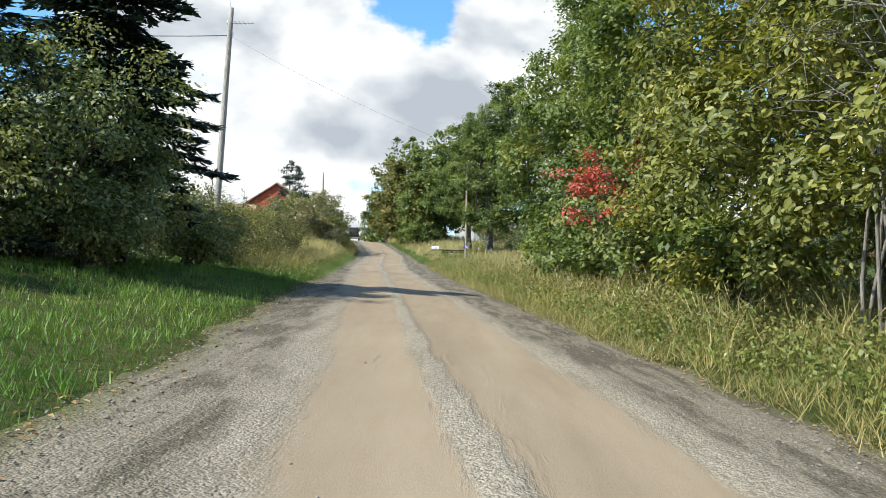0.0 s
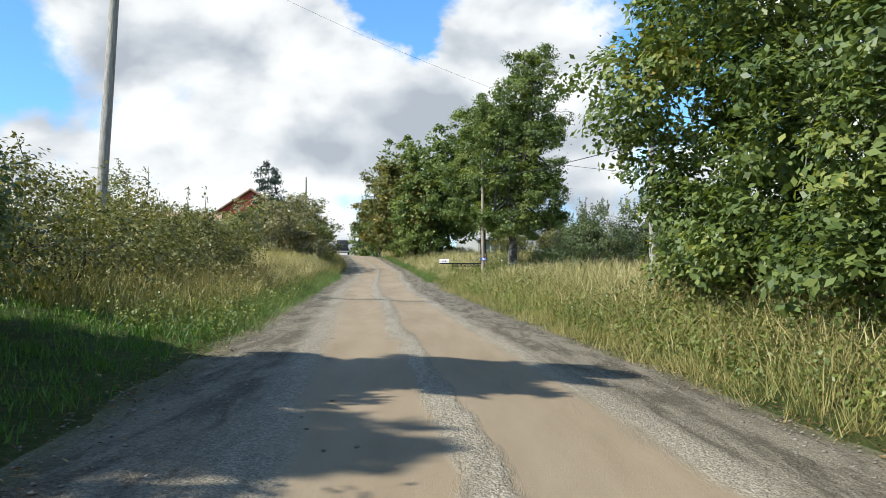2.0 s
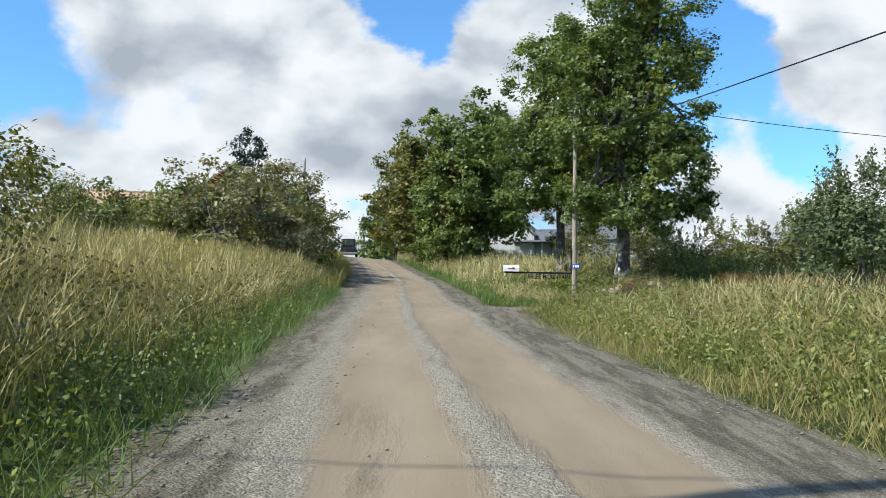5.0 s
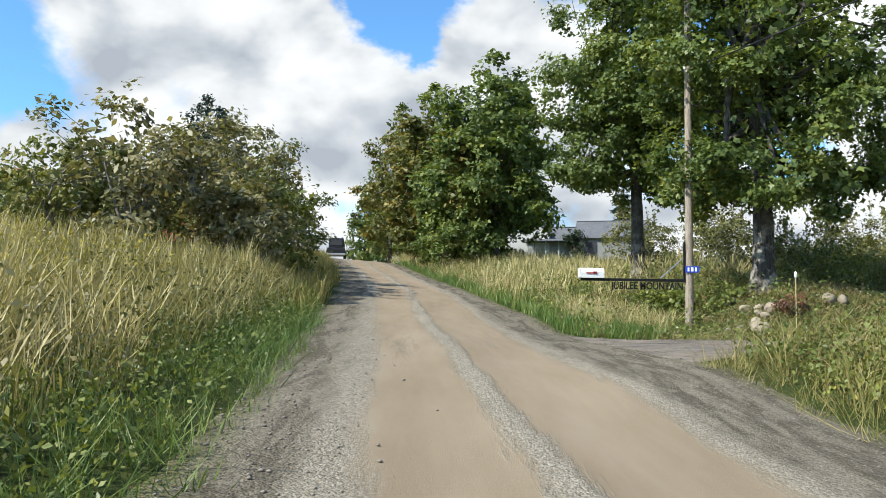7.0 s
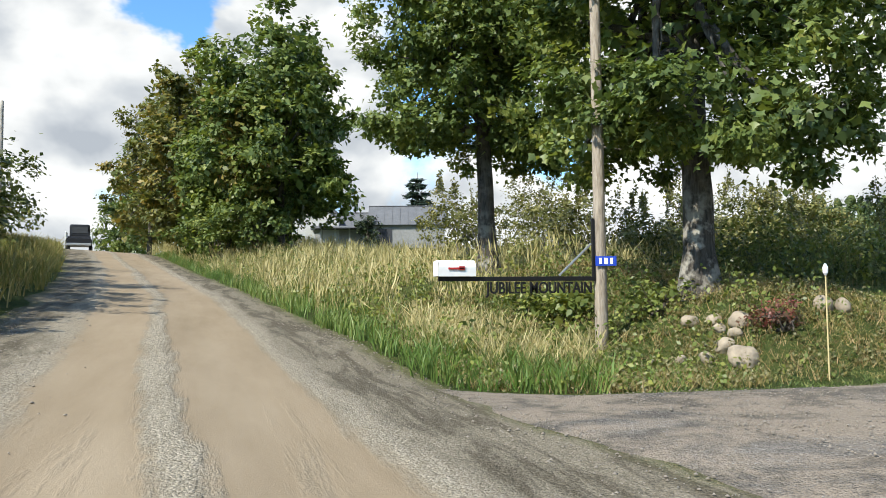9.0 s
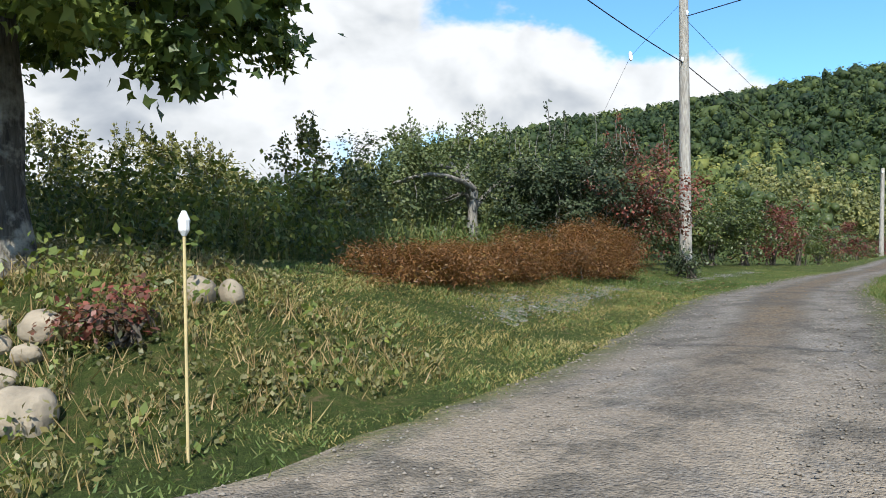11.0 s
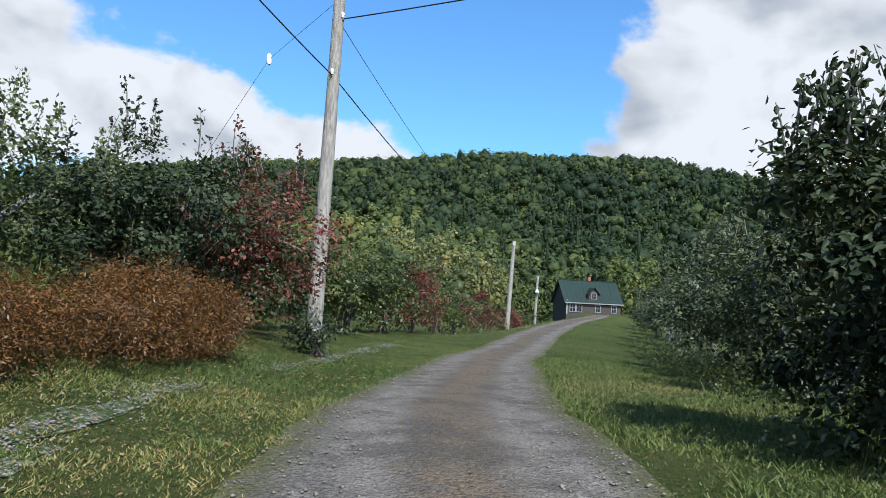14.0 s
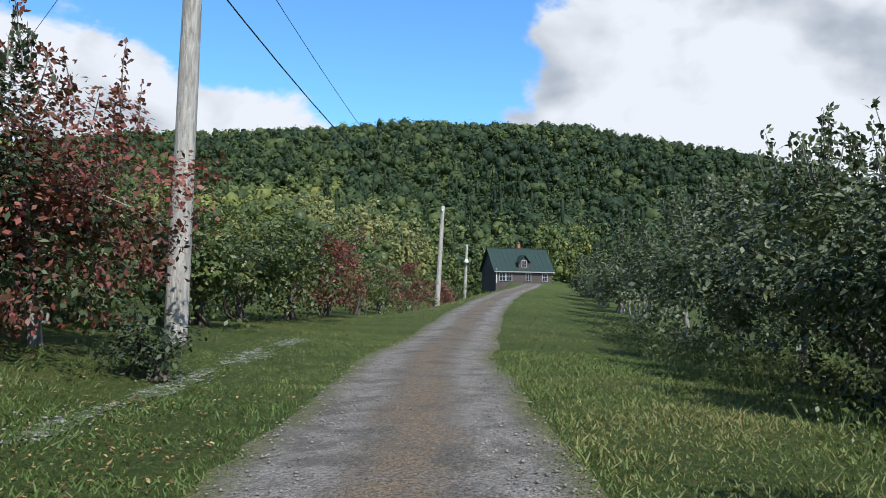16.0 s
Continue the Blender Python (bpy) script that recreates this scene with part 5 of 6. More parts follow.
# ---- grass ----
def grass(name, label, pts, h, wid, mat, rng, lean=0.35, heads=False):
    n = len(pts)
    z = land(pts[:, 0], pts[:, 1]) - 0.02
    a = rng.random(n) * 2 * math.pi
    hh = h * (0.5 + 0.7 * rng.random(n)) * (0.55 + 0.9 * value_noise(pts[:, 0], pts[:, 1], 2.3, 4))
    base = np.stack([pts[:, 0], pts[:, 1], z], -1)
    s = np.stack([np.cos(a), np.sin(a), np.zeros(n)], -1) * (wid * (0.6 + 0.8 * rng.random(n)))[:, None]
    off = np.stack([rng.normal(0, lean, n), rng.normal(0, lean, n), np.zeros(n)], -1) * hh[:, None]
    mid = base + off * 0.35 + np.array([0, 0, 0.6]) * hh[:, None]
    tip = base + off + np.array([0, 0, 1.0]) * hh[:, None]
    k = np.arange(n)[:, None]
    if h < 0.25:
        v = np.stack([base - s, base + s, tip + s * 0.2, tip - s * 0.2], 1).reshape(-1, 3)
        f, per = k * 4 + np.array([[0, 1, 2, 3]]), 4
    elif heads:
        v = np.stack([base - s * 0.6, base + s * 0.6, mid + s * 0.5, mid - s * 0.5, (mid + tip) / 2 + s * 2.2, tip], 1).reshape(-1, 3)
        f, per = [k * 6 + np.array([[0, 1, 2]]), k * 6 + np.array([[3, 2, 4, 5]])], 6
    else:
        v = np.stack([base - s, base + s, mid + s * 0.8, mid - s * 0.8, tip], 1).reshape(-1, 3)
        f, per = [k * 5 + np.array([[0, 1, 2, 3]]), k * 5 + np.array([[3, 2, 4]])], 5
    tone = np.clip(value_noise(pts[:, 0], pts[:, 1], 0.9, 3) * 0.6 + value_noise(pts[:, 0], pts[:, 1], 0.22, 8) * 0.7 - 0.15, 0, 1)
    return tagged(quick_mesh(name, v, f, mat, tone=np.repeat(tone, per)), label, "grass", kind="stuff")


def weeds(name, label, pts, h, leaf, mat, rng, per=7):
    """Leafy plants of uneven height: a spray of leaves about a stem."""
    n = len(pts)
    z = land(pts[:, 0], pts[:, 1])
    hh = h * (0.4 + 0.9 * rng.random(n))
    idx = np.repeat(np.arange(n), per)
    t = rng.random(len(idx))
    a = rng.random(len(idx)) * 6.283
    r = 0.16 * hh[idx] * (1.2 - 0.7 * t)
    c = np.stack([pts[idx, 0] + np.cos(a) * r, pts[idx, 1] + np.sin(a) * r, z[idx] + hh[idx] * (0.15 + 0.85 * t)], -1)
    v, f = leaf_arrays(c, np.stack([np.cos(a), np.sin(a), 0 * a], -1), leaf * (0.75 + 0.8 * rng.random(len(idx))), rng, "oval")
    tone = np.clip(value_noise(pts[:, 0], pts[:, 1], 0.5, 12) * 0.8 + 0.2 * rng.random(n), 0, 1)
    return tagged(quick_mesh(name, v, f, mat, tone=np.repeat(tone[idx], 4)), label, "weeds", kind="stuff")


def scatter(n, x0, x1, y0, y1, rng, clump=0.0, scale=0.6):
    p = np.stack([rng.uniform(x0, x1, n), rng.uniform(y0, y1, n)], -1)
    if clump:
        val = np.array([noise.noise(Vector((a * scale, b * scale, 3.0))) for a, b in p])
        p = p[val + rng.normal(0, 0.25, n) > -clump]
    return p


def side_dist(p):
    s = p[:, 0] - road_x(p[:, 1])
    return np.abs(s) - road_half(p[:, 1]), s


def off_drive(p, gap=0.0):
    return (p[:, 0] < -5) | (np.abs(p[:, 1] - drive_y(p[:, 0])) - drive_half(p[:, 0]) > gap)


rng = np.random.default_rng(77)


def tufted(p, each=9, spread=0.07):
    """Each point becomes a tuft of blades."""
    p = np.repeat(p, each, 0)
    return p + rng.normal(0, spread, p.shape)


def verge(n, y0, y1, side, d0, d1, each=9, gaps=0.0):
    m = n // each
    y = rng.uniform(y0, y1, m)
    d = d0 + (d1 - d0) * rng.random(m)
    p = np.stack([road_x(y) + side * (road_half(y) + d), y], -1)
    if gaps:
        p = p[value_noise(p[:, 0], p[:, 1], 0.55, 21) + rng.normal(0, 0.08, len(p)) > gaps]
    return tufted(p[off_drive(p, 0.15)], each) if each > 1 else p[off_drive(p, 0.15)]


# left verge
grass("verge_grass", "short green grass beside the road", verge(26000, 2, 26, -1, 0.05, 4.5), 0.12, 0.007, GRASS_FRESH, rng)
grass("verge_grass", "green grass at the road edge", verge(15000, 24, 62, -1, -0.25, 1.4), 0.24, 0.005, GRASS_GREEN, rng, 0.6)
grass("tall_grass", "tall mixed grass and weeds on the verge", verge(20000, 25, 66, -1, 0.6, 5.0), 0.55, 0.0055, GRASS_MIXED, rng, 0.45)
grass("tall_grass", "golden seeding grass among weeds on the verge", verge(22000, 36, 68, -1, 0.7, 5.0, 9, 0.34), 0.7, 0.005, GRASS_STRAW, rng, 0.3, True)
weeds("verge_weeds", "dense olive-brown weeds on the verge", verge(3000, 30, 64, -1, 0.7, 5.0, 1), 0.7, 0.045, LEAF_OLIVE, rng)
grass("tall_grass", "tall straw-coloured seeding grass", verge(34000, 43, 68, -1, 1.3, 7.0, 9, 0.36), 0.85, 0.0055, GRASS_STRAW, rng, 0.2, True)
grass("tall_grass", "grass along the upper road", verge(14000, 62, 125, -1, 0.0, 4.0), 0.6, 0.014, GRASS_MIXED, rng)
weeds("verge_weeds", "leafy green and brownish weeds on the verge", verge(1500, 24, 64, -1, 0.3, 4.5, 1), 0.5, 0.045, LEAF_BUSH, rng)
weeds("verge_weeds", "low green weeds at the road edge", verge(3000, 24, 66, -1, 0.0, 1.5, 1), 0.3, 0.04, LEAF_WEED, rng)
weeds("verge_weeds", "browning weeds and goldenrod on the verge", verge(2600, 32, 64, -1, 0.6, 5.0, 1), 0.75, 0.045, LEAF_DRY, rng)
weeds("verge_weeds", "yellow goldenrod in flower on the verge", verge(520, 48, 62, -1, 1.8, 4.4, 1), 0.9, 0.045, LEAF_GOLDENROD, rng, 18)
# right verge
grass("verge_grass", "green and yellow grass at the road edge", verge(18000, 3, 60, 1, -0.25, 1.3), 0.24, 0.005, GRASS_MIXED, rng, 0.6)
grass("tall_grass", "tall mixed grass on the bank", verge(30000, 4, 57, 1, 0.4, 5.0), 0.56, 0.0055, GRASS_MIXED, rng, 0.5)
grass("tall_grass", "tan seeding grass scattered over the bank", verge(14000, 8, 58, 1, 0.9, 4.5, 9, 0.42), 0.66, 0.005, GRASS_STRAW, rng, 0.35, True)
weeds("verge_weeds", "olive and brown weeds on the bank", verge(8000, 4, 58, 1, 0.7, 6.5, 1), 0.62, 0.042, LEAF_OLIVE, rng, 11)
weeds("verge_weeds", "thick green weeds and grass on the bank", verge(6500, 6, 58, 1, 0.3, 3.2, 1), 0.42, 0.05, LEAF_WEED, rng, 9)
grass("tall_grass", "tall straw-coloured seeding grass in the field", verge(32000, 26, 57, 1, 2.0, 11.0, 9, 0.45), 0.78, 0.0055, GRASS_STRAW, rng, 0.3, True)
weeds("verge_weeds", "leafy yellow-green weeds on the bank", verge(4200, 4, 57, 1, 0.6, 5.5, 1), 0.6, 0.065, LEAF_WEED, rng)
up_right = verge(24000, 63, 120, 1, 0.4, 9.0)
grass("tall_grass", "tall straw grass on the bank past the drive", up_right[up_right[:, 1] > 70.5], 0.75, 0.010, GRASS_STRAW, rng, 0.2, True)
grass("verge_grass", "green grass past the drive", verge(13000, 62.5, 110, 1, -0.05, 1.8), 0.32, 0.010, GRASS_GREEN, rng)
weeds("verge_weeds", "leafy weeds past the drive", verge(2200, 64, 105, 1, 0.5, 6.0, 1), 0.55, 0.08, LEAF_WEED, rng)
mound = tufted(scatter(1900, -1.2, 5.6, 62.3, 72, rng), 9)
mound = mound[off_drive(mound, 0.15) & (side_dist(mound)[0] > 0.2)]
grass("tall_grass", "dry and green grass on the garden mound", mound, 0.16, 0.006, GRASS_DRY, rng, 0.5)
tan_clump = tufted(scatter(330, -1.2, 1.3, 64.2, 69.5, rng), 9)
tan_clump = tan_clump[side_dist(tan_clump)[0] > 0.9]
grass("tall_grass", "tan seeding grass beside the mailbox", tan_clump, 0.5, 0.005, GRASS_STRAW, rng, 0.3, True)
front = verge(3000, 62.6, 69, 1, 0.3, 3.4)
grass("verge_grass", "fresh green grass below the mailbox", front, 0.22, 0.006, GRASS_FRESH, rng, 0.6)
weeds("mound_weeds", "dry and yellowing weeds on the garden mound", mound[::9], 0.22, 0.04, LEAF_DRY, rng)
weeds("mound_weeds", "low olive and brown weeds on the garden mound", mound[::18], 0.18, 0.045, LEAF_OLIVE, rng)
weeds("mound_weeds", "green broad-leaved weeds on the garden mound", mound[::34], 0.24, 0.06, LEAF_WEED, rng)
orchard = scatter(10000, 4.0, 30.0, 70, 100, rng, 0.3, 0.3)
grass("tall_grass", "rough grass and weeds in the orchard", orchard, 0.7, 0.014, GRASS_MIXED, rng)
stalks = scatter(5200, 5.5, 19, 66.6, 70.0, rng)
grass("tall_grass", "tall weeds with pale stalks behind the hedge", stalks, 0.7, 0.0045, GRASS_LAWN, rng, 0.2, True)
weeds("garden_weeds", "bright yellow-green weeds behind the hedge", scatter(800, 5.5, 20, 66.6, 71, rng), 0.9, 0.07, LEAF_BUSH_SHADED, rng, 18)
weeds("garden_weeds", "bright yellow-green weeds behind the hedge", scatter(160, 5.8, 9.5, 66.6, 69.5, rng), 1.3, 0.09, LEAF_WEED, rng, 20)
# lawn by the drive
lawn = np.concatenate([scatter(74000, 0.5, 20, 60.8, 66, rng, 0.05, 1.2), scatter(9000, 24, 60, 61.0, 66, rng, 0.3)])
lawn = lawn[off_drive(lawn, rng.normal(0.0, 0.10, len(lawn)))]
grass("lawn_grass", "mown green lawn with thin patches", lawn, 0.055, 0.010, GRASS_LAWN, rng, 0.7)
for count, box, mat in ((46000, (3.5, 14, 61.5, 64.8), GRASS_MIXED), (26000, (14, 30, 62.2, 65.2), GRASS_LAWN), (26000, (7, 26, 58.0, 61.2), GRASS_LAWN)):
    lawn = scatter(count, *box, rng)
    lawn = lawn[off_drive(lawn, rng.normal(-0.1, 0.12, len(lawn)))]
    grass("lawn_grass", "short lawn grass creeping over the drive edge", lawn, 0.045, 0.008, mat, rng, 0.9)
lawn = np.concatenate([scatter(70000, 3, 26, 57.0, 61.5, rng, 0.2, 1.0), scatter(9000, 26, 70, 55, 61.0, rng, 0.5)])
lawn = lawn[off_drive(lawn, rng.normal(0.0, 0.10, len(lawn)))]
grass("lawn_grass", "mown green lawn along the drive", lawn, 0.06, 0.010, GRASS_LAWN, rng, 0.7)
rough_s = scatter(12000, 8, 34, 53.5, 58.2, rng, 0.2)
grass("tall_grass", "rough grass under the orchard trees", rough_s, 0.2, 0.005, GRASS_LAWN, rng)
# darker leaf here: the trees' shade is put into the colour
weeds("orchard_weeds", "weeds under the orchard trees, shade put into their leaf colour", scatter(1500, 9, 36, 54, 58.3, rng), 0.45, 0.05, LEAF_BUSH_SHADED, rng)


# fallen leaves
LEAF_FALLEN = leaf_material("fallen_leaf", [(0, (0.07, 0.045, 0.025)), (0.4, (0.17, 0.10, 0.045)), (0.75, (0.30, 0.20, 0.085)), (1, (0.42, 0.33, 0.17))], 0.15, 0.7, 0.15, 0.2)


def fallen(label, pts, size, high=0.05):
    n = len(pts)
    c = np.stack([pts[:, 0], pts[:, 1], land(pts[:, 0], pts[:, 1]) + high * rng.random(n) + 0.02], -1)
    v, f = leaf_arrays(c, rng.normal(0, 0.2, (n, 3)), size * (0.6 + 0.8 * rng.random(n)), rng, "leaf", 0.0, 1.6, 0.35)
    return tagged(quick_mesh("fallen_leaves", v, f, LEAF_FALLEN, tone=np.repeat(rng.random(n), 6)), label, "leaves", kind="stuff")


litter_n = scatter(3600, 5.5, 19, 62.4, 65.2, rng, 0.1, 0.9)
fallen("brown and yellow leaves scattered over the lawn", litter_n[off_drive(litter_n, 0.1)], 0.036)
litter_x = rng.uniform(8, 40, 2200)
fallen("dry leaves along the crown of the drive", np.stack([litter_x, drive_y(litter_x) + rng.normal(0, 0.22, 2200)], -1), 0.03, 0.02)
for side in (-1, 1):
    litter_y = rng.uniform(3, 30, 900)
    fallen("dead leaves at the edge of the gravel road", np.stack([road_x(litter_y) + side * (road_half(litter_y) + rng.normal(-0.05, 0.2, 900)), litter_y], -1), 0.045, 0.03)


# ---- poles and wires ----
def lathe(profile, sides=20):
    bm = bmesh.new()
    rings = [[bm.verts.new((r * math.cos(a * 2 * math.pi / sides), r * math.sin(a * 2 * math.pi / sides), z)) for a in range(sides)] for z, r in profile]
    for lo, hi in zip(rings, rings[1:]):
        for a in range(sides):
            bm.faces.new((lo[a], lo[(a + 1) % sides], hi[(a + 1) % sides], hi[a]))
    bm.faces.new(rings[-1])
    bm.faces.new(rings[0][::-1])
    return bm


def part(name, bm, mat, parent, label="", smooth_it=False):
    me = bpy.data.meshes.new(name)
    bm.normal_update()
    bm.to_mesh(me)
    bm.free()
    if smooth_it:
        me.polygons.foreach_set("use_smooth", [True] * len(me.polygons))
    me.materials.append(mat)
    ob = new(name, me)
    ob.parent = parent
    return tagged(ob, label)


def block(size, at=(0, 0, 0), bevel=0.01, turn=(0, 0, 0)):
    bm = bmesh.new()
    bmesh.ops.create_cube(bm, size=1.0, matrix=Matrix.Diagonal((*size, 1)))
    if bevel:
        bmesh.ops.bevel(bm, geom=list(bm.edges), offset=min(bevel, min(size) * 0.3), segments=2, affect="EDGES", profile=0.6)
    bmesh.ops.transform(bm, matrix=pose(*at, *turn), verts=bm.verts)
    return bm


def merge(*bms):
    out = bmesh.new()
    for b in bms:
        me = bpy.data.meshes.new("scrap")
        b.to_mesh(me)
        b.free()
        out.from_mesh(me)
        bpy.data.meshes.remove(me)
    return out


def moved(bm, *args):
    bmesh.ops.transform(bm, matrix=pose(*args), verts=bm.verts)
    return bm


def utility_pole(x, y, height, r, label, mat=POLE_WOOD, pins=(), lean=(0, 0)):
    ob = thing("utility_pole", x, y, label, "pole", "utility poles")
    n = 14
    bm = lathe([(-0.4 + (height + 0.4) * k / n, r * (1 - 0.32 * k / n) * (1 + 0.015 * math.sin(5.1 * k + x))) for k in range(n + 1)] + [(height + 0.02, r * 0.45)])
    for v in bm.verts:
        v.co.x += lean[0] * v.co.z
        v.co.y += lean[1] * v.co.z
    part("shaft", bm, mat, ob, smooth_it=True)
    for (pz, ang) in pins:
        a = radians(ang)
        bx, by = lean[0] * pz + math.cos(a) * r * 0.8, lean[1] * pz + math.sin(a) * r * 0.8
        part("insulator", moved(lathe([(0, 0.02), (0.03, 0.045), (0.06, 0.03), (0.09, 0.05), (0.13, 0.035), (0.15, 0.015)], 12), bx, by, pz), PORCELAIN, ob, "white porcelain insulator", True)
        part("bracket", block((0.14, 0.03, 0.03), (bx - math.cos(a) * 0.05, by - math.sin(a) * 0.05, pz - 0.02), 0.004, (0, 0, ang)), STEEL, ob)
    return ob


def wire(a, b, sag, r=0.014, label="black overhead cable between poles", name="overhead_wire"):
    t = np.linspace(0, 1, 17)
    p = np.array(a) + (np.array(b) - np.array(a)) * t[:, None]
    p[:, 2] -= sag * 4 * t * (1 - t)
    v, f = tube_arrays([(p, np.full(17, r))], 6)
    return tagged(quick_mesh(name, v, f, WIRE, True), label, "wire", "overhead wires")


LEFT_POLE, RIGHT_POLE, MAIL_POLE, P1, P2, P3 = (-9.7, 34.6), (4.8, 36.0), (2.07, 66.3), (22.6, 65.7), (57.8, 64.4), (78, 63.6)
zl, zr, zm, z1, z2, z3 = [float(land(*q)) for q in (LEFT_POLE, RIGHT_POLE, MAIL_POLE, P1, P2, P3)]
tall_pole = utility_pole(*LEFT_POLE, 10.6, 0.15, "tall grey weathered utility pole among roadside shrubs", POLE_WOOD, ((9.4, 0), (9.9, 180)), (0.042, 0.0))
part("aerial", merge(block((1.0, 0.03, 0.03), (0.95, 0, 9.95), 0.004), *[block((0.02, 0.5 - 0.06 * q, 0.02), (0.65 + 0.18 * q, 0, 9.97), 0.003) for q in range(5)]), STEEL, tall_pole, "small bare metal aerial")
part("mast_rod", block((0.025, 0.025, 0.7), (0.40, 0, 10.9), 0.004), STEEL, tall_pole)
utility_pole(*RIGHT_POLE, 6.55 - zr, 0.12, "short weathered wooden utility pole in tall grass", POLE_WOOD, ((6.1 - zr, 200), (6.1 - zr, 20)))
utility_pole(*P1, 8.6, 0.175, "weathered grey utility pole beside the driveway", POLE_WOOD, ((7.1, -120), (5.8, 180)), (0.0, -0.02))
utility_pole(*P2, 6.1, 0.16, "pale utility pole along the driveway", POLE_WOOD, ((5.8, 180),), (0.0, -0.045))
lamp_pole = utility_pole(*P3, 5.4, 0.14, "pole carrying a small yard lamp near the cottage", POLE_WOOD, lean=(0.0, -0.03))
part("yard_lamp", moved(lathe([(0, 0.16), (0.1, 0.2), (0.24, 0.12), (0.34, 0.05)], 14), -0.3, -0.15, 3.9), PORCELAIN, lamp_pole, "white yard lamp")
part("lamp_arm", block((0.34, 0.04, 0.04), (-0.16, -0.08, 4.22), 0.005, (0, 0, 27)), STEEL, lamp_pole)
wire((*RIGHT_POLE, 6.14), (*MAIL_POLE, zm + 6.6), 0.10)
wire((LEFT_POLE[0] + 0.4, LEFT_POLE[1], zl + 9.4), (*RIGHT_POLE, 6.14), 0.5, 0.003)
# unseen pole and cable, added to cast a thin shadow across the road
utility_pole(-36, 31.6, 9.5, 0.15, "unseen weathered utility pole across the field, added to hold the shadow-casting cable", POLE_WOOD, ((9.0, 0),))
wire((LEFT_POLE[0] + 0.4, LEFT_POLE[1], zl + 9.4), (-36, 31.6, float(land(-36, 31.6)) + 9.0), 0.8, 0.018)
wire((*MAIL_POLE, zm + 8.4), (P1[0], P1[1] - 0.12, z1 + 5.8), 0.4)
utility_pole(-16.2, 110.0, 16.4 - float(land(-16.2, 110.0)), 0.15, "thin dark utility pole beyond the crest shrubs", POLE_WOOD)
utility_pole(14, 41, 10.5, 0.15, "weathered utility pole at the orchard edge", POLE_WOOD, ((10.0, 90),))
wire((14, 41, float(land(14, 41)) + 10.0), (P1[0], P1[1] - 0.14, z1 + 7.1), 0.5)
wire((P1[0], P1[1] - 0.12, z1 + 5.8), (P2[0], P2[1] - 0.26, z2 + 5.8), 0.9)
wire((P1[0], P1[1] - 0.14, z1 + 7.1), (P2[0], P2[1] - 0.25, z2 + 5.5), 0.8, 0.008)
wire((P2[0], P2[1] - 0.26, z2 + 5.8), (P3[0], P3[1] - 0.16, z3 + 5.2), 0.4)

guy = thing("guy_wire", RIGHT_POLE[0] + 3.7, RIGHT_POLE[1] + 2.5, "steel guy wire with yellow plastic guard beside the short pole", "wire")
gp = Vector((-3.7, -2.5, 5.9 - guy.location.z))
gv, gf = tube_arrays([([(0, 0, -0.1), tuple(gp)], [0.007, 0.007])], 6)
under(quick_mesh("strand", gv, gf, STEEL, True), guy)
gv, gf = tube_arrays([([tuple(gp * 0.04), tuple(gp * 0.6)], [0.03, 0.03])], 8)
under(quick_mesh("guard", gv, gf, YELLOW, True), guy, "yellow plastic guard sleeve")

stay = tagged(new("wire_insulator"), "white tube insulator on a thin stay wire", "insulator")
stay.location = (23.3, 67.4, 9.95)
iv, if_ = tube_arrays([([(-0.08, -0.04, -0.16), (-0.05, -0.025, -0.1), (0.05, 0.025, 0.1), (0.08, 0.04, 0.16)], [0.02, 0.06, 0.06, 0.02])], 10)
under(quick_mesh("tube", iv, if_, PORCELAIN, True), stay)
iv, if_ = tube_arrays([([(-1.9, 1.6, -4.5), (0, 0, 0), (-0.7, -1.7, 1.0)], [0.005, 0.005, 0.005])], 5)
under(quick_mesh("strand", iv, if_, WIRE, True), stay)

# ---- the mailbox post with its sign ----
post = utility_pole(*MAIL_POLE, 9.0, 0.11, "weathered wooden pole carrying a mailbox arm and sign", POLE_WARM, ((6.6, 200), (8.4, -20)))
mail = thing("farm_sign", MAIL_POLE[0], MAIL_POLE[1], "black iron arm with farm name letters, bolted to a wooden pole", "sign", z=zm)
# local x runs back from the arm's free end to the pole: the arm reaches to -x
part("upright", block((0.045, 0.05, 1.02), (-0.135, -0.02, 1.64), 0.006), BLACK_IRON, mail)
part("arm", block((2.62, 0.06, 0.07), (-1.46, -0.02, 1.17), 0.006), BLACK_IRON, mail)
part("brace", block((0.78, 0.03, 0.03), (-0.45, 0.0, 1.48), 0.004, (0, -42, 0)), STEEL, mail)


def letters(body, size, mat, parent, x, y, z, rx, rz, name="lettering", depth=0.012):
    fc = bpy.data.curves.new(name, "FONT")
    fc.body, fc.size, fc.extrude, fc.align_x = body, size, depth, "CENTER"
    fc.offset = size * 0.016
    tmp = new("scrap", fc)
    dg = bpy.context.evaluated_depsgraph_get()
    me = bpy.data.meshes.new_from_object(tmp.evaluated_get(dg))
    bpy.data.objects.remove(tmp)
    me.materials.clear()
    me.materials.append(mat)
    ob = new(name, me)
    ob.parent = parent
    ob.matrix_local = pose(x, y, z, rx, 0, rz)
    return ob


sign_text = letters("JUBILEE MOUNTAIN", 0.255, BLACK_IRON, mail, -1.08, -0.03, 0.94, 90, 0)
sign_text.data.transform(Matrix.Diagonal((0.80, 1.0, 1.0, 1)))

box = thing("mailbox", 0, 0, "white metal mailbox with a red flag on an iron arm", "mailbox", z=zm)
bm = bmesh.new()
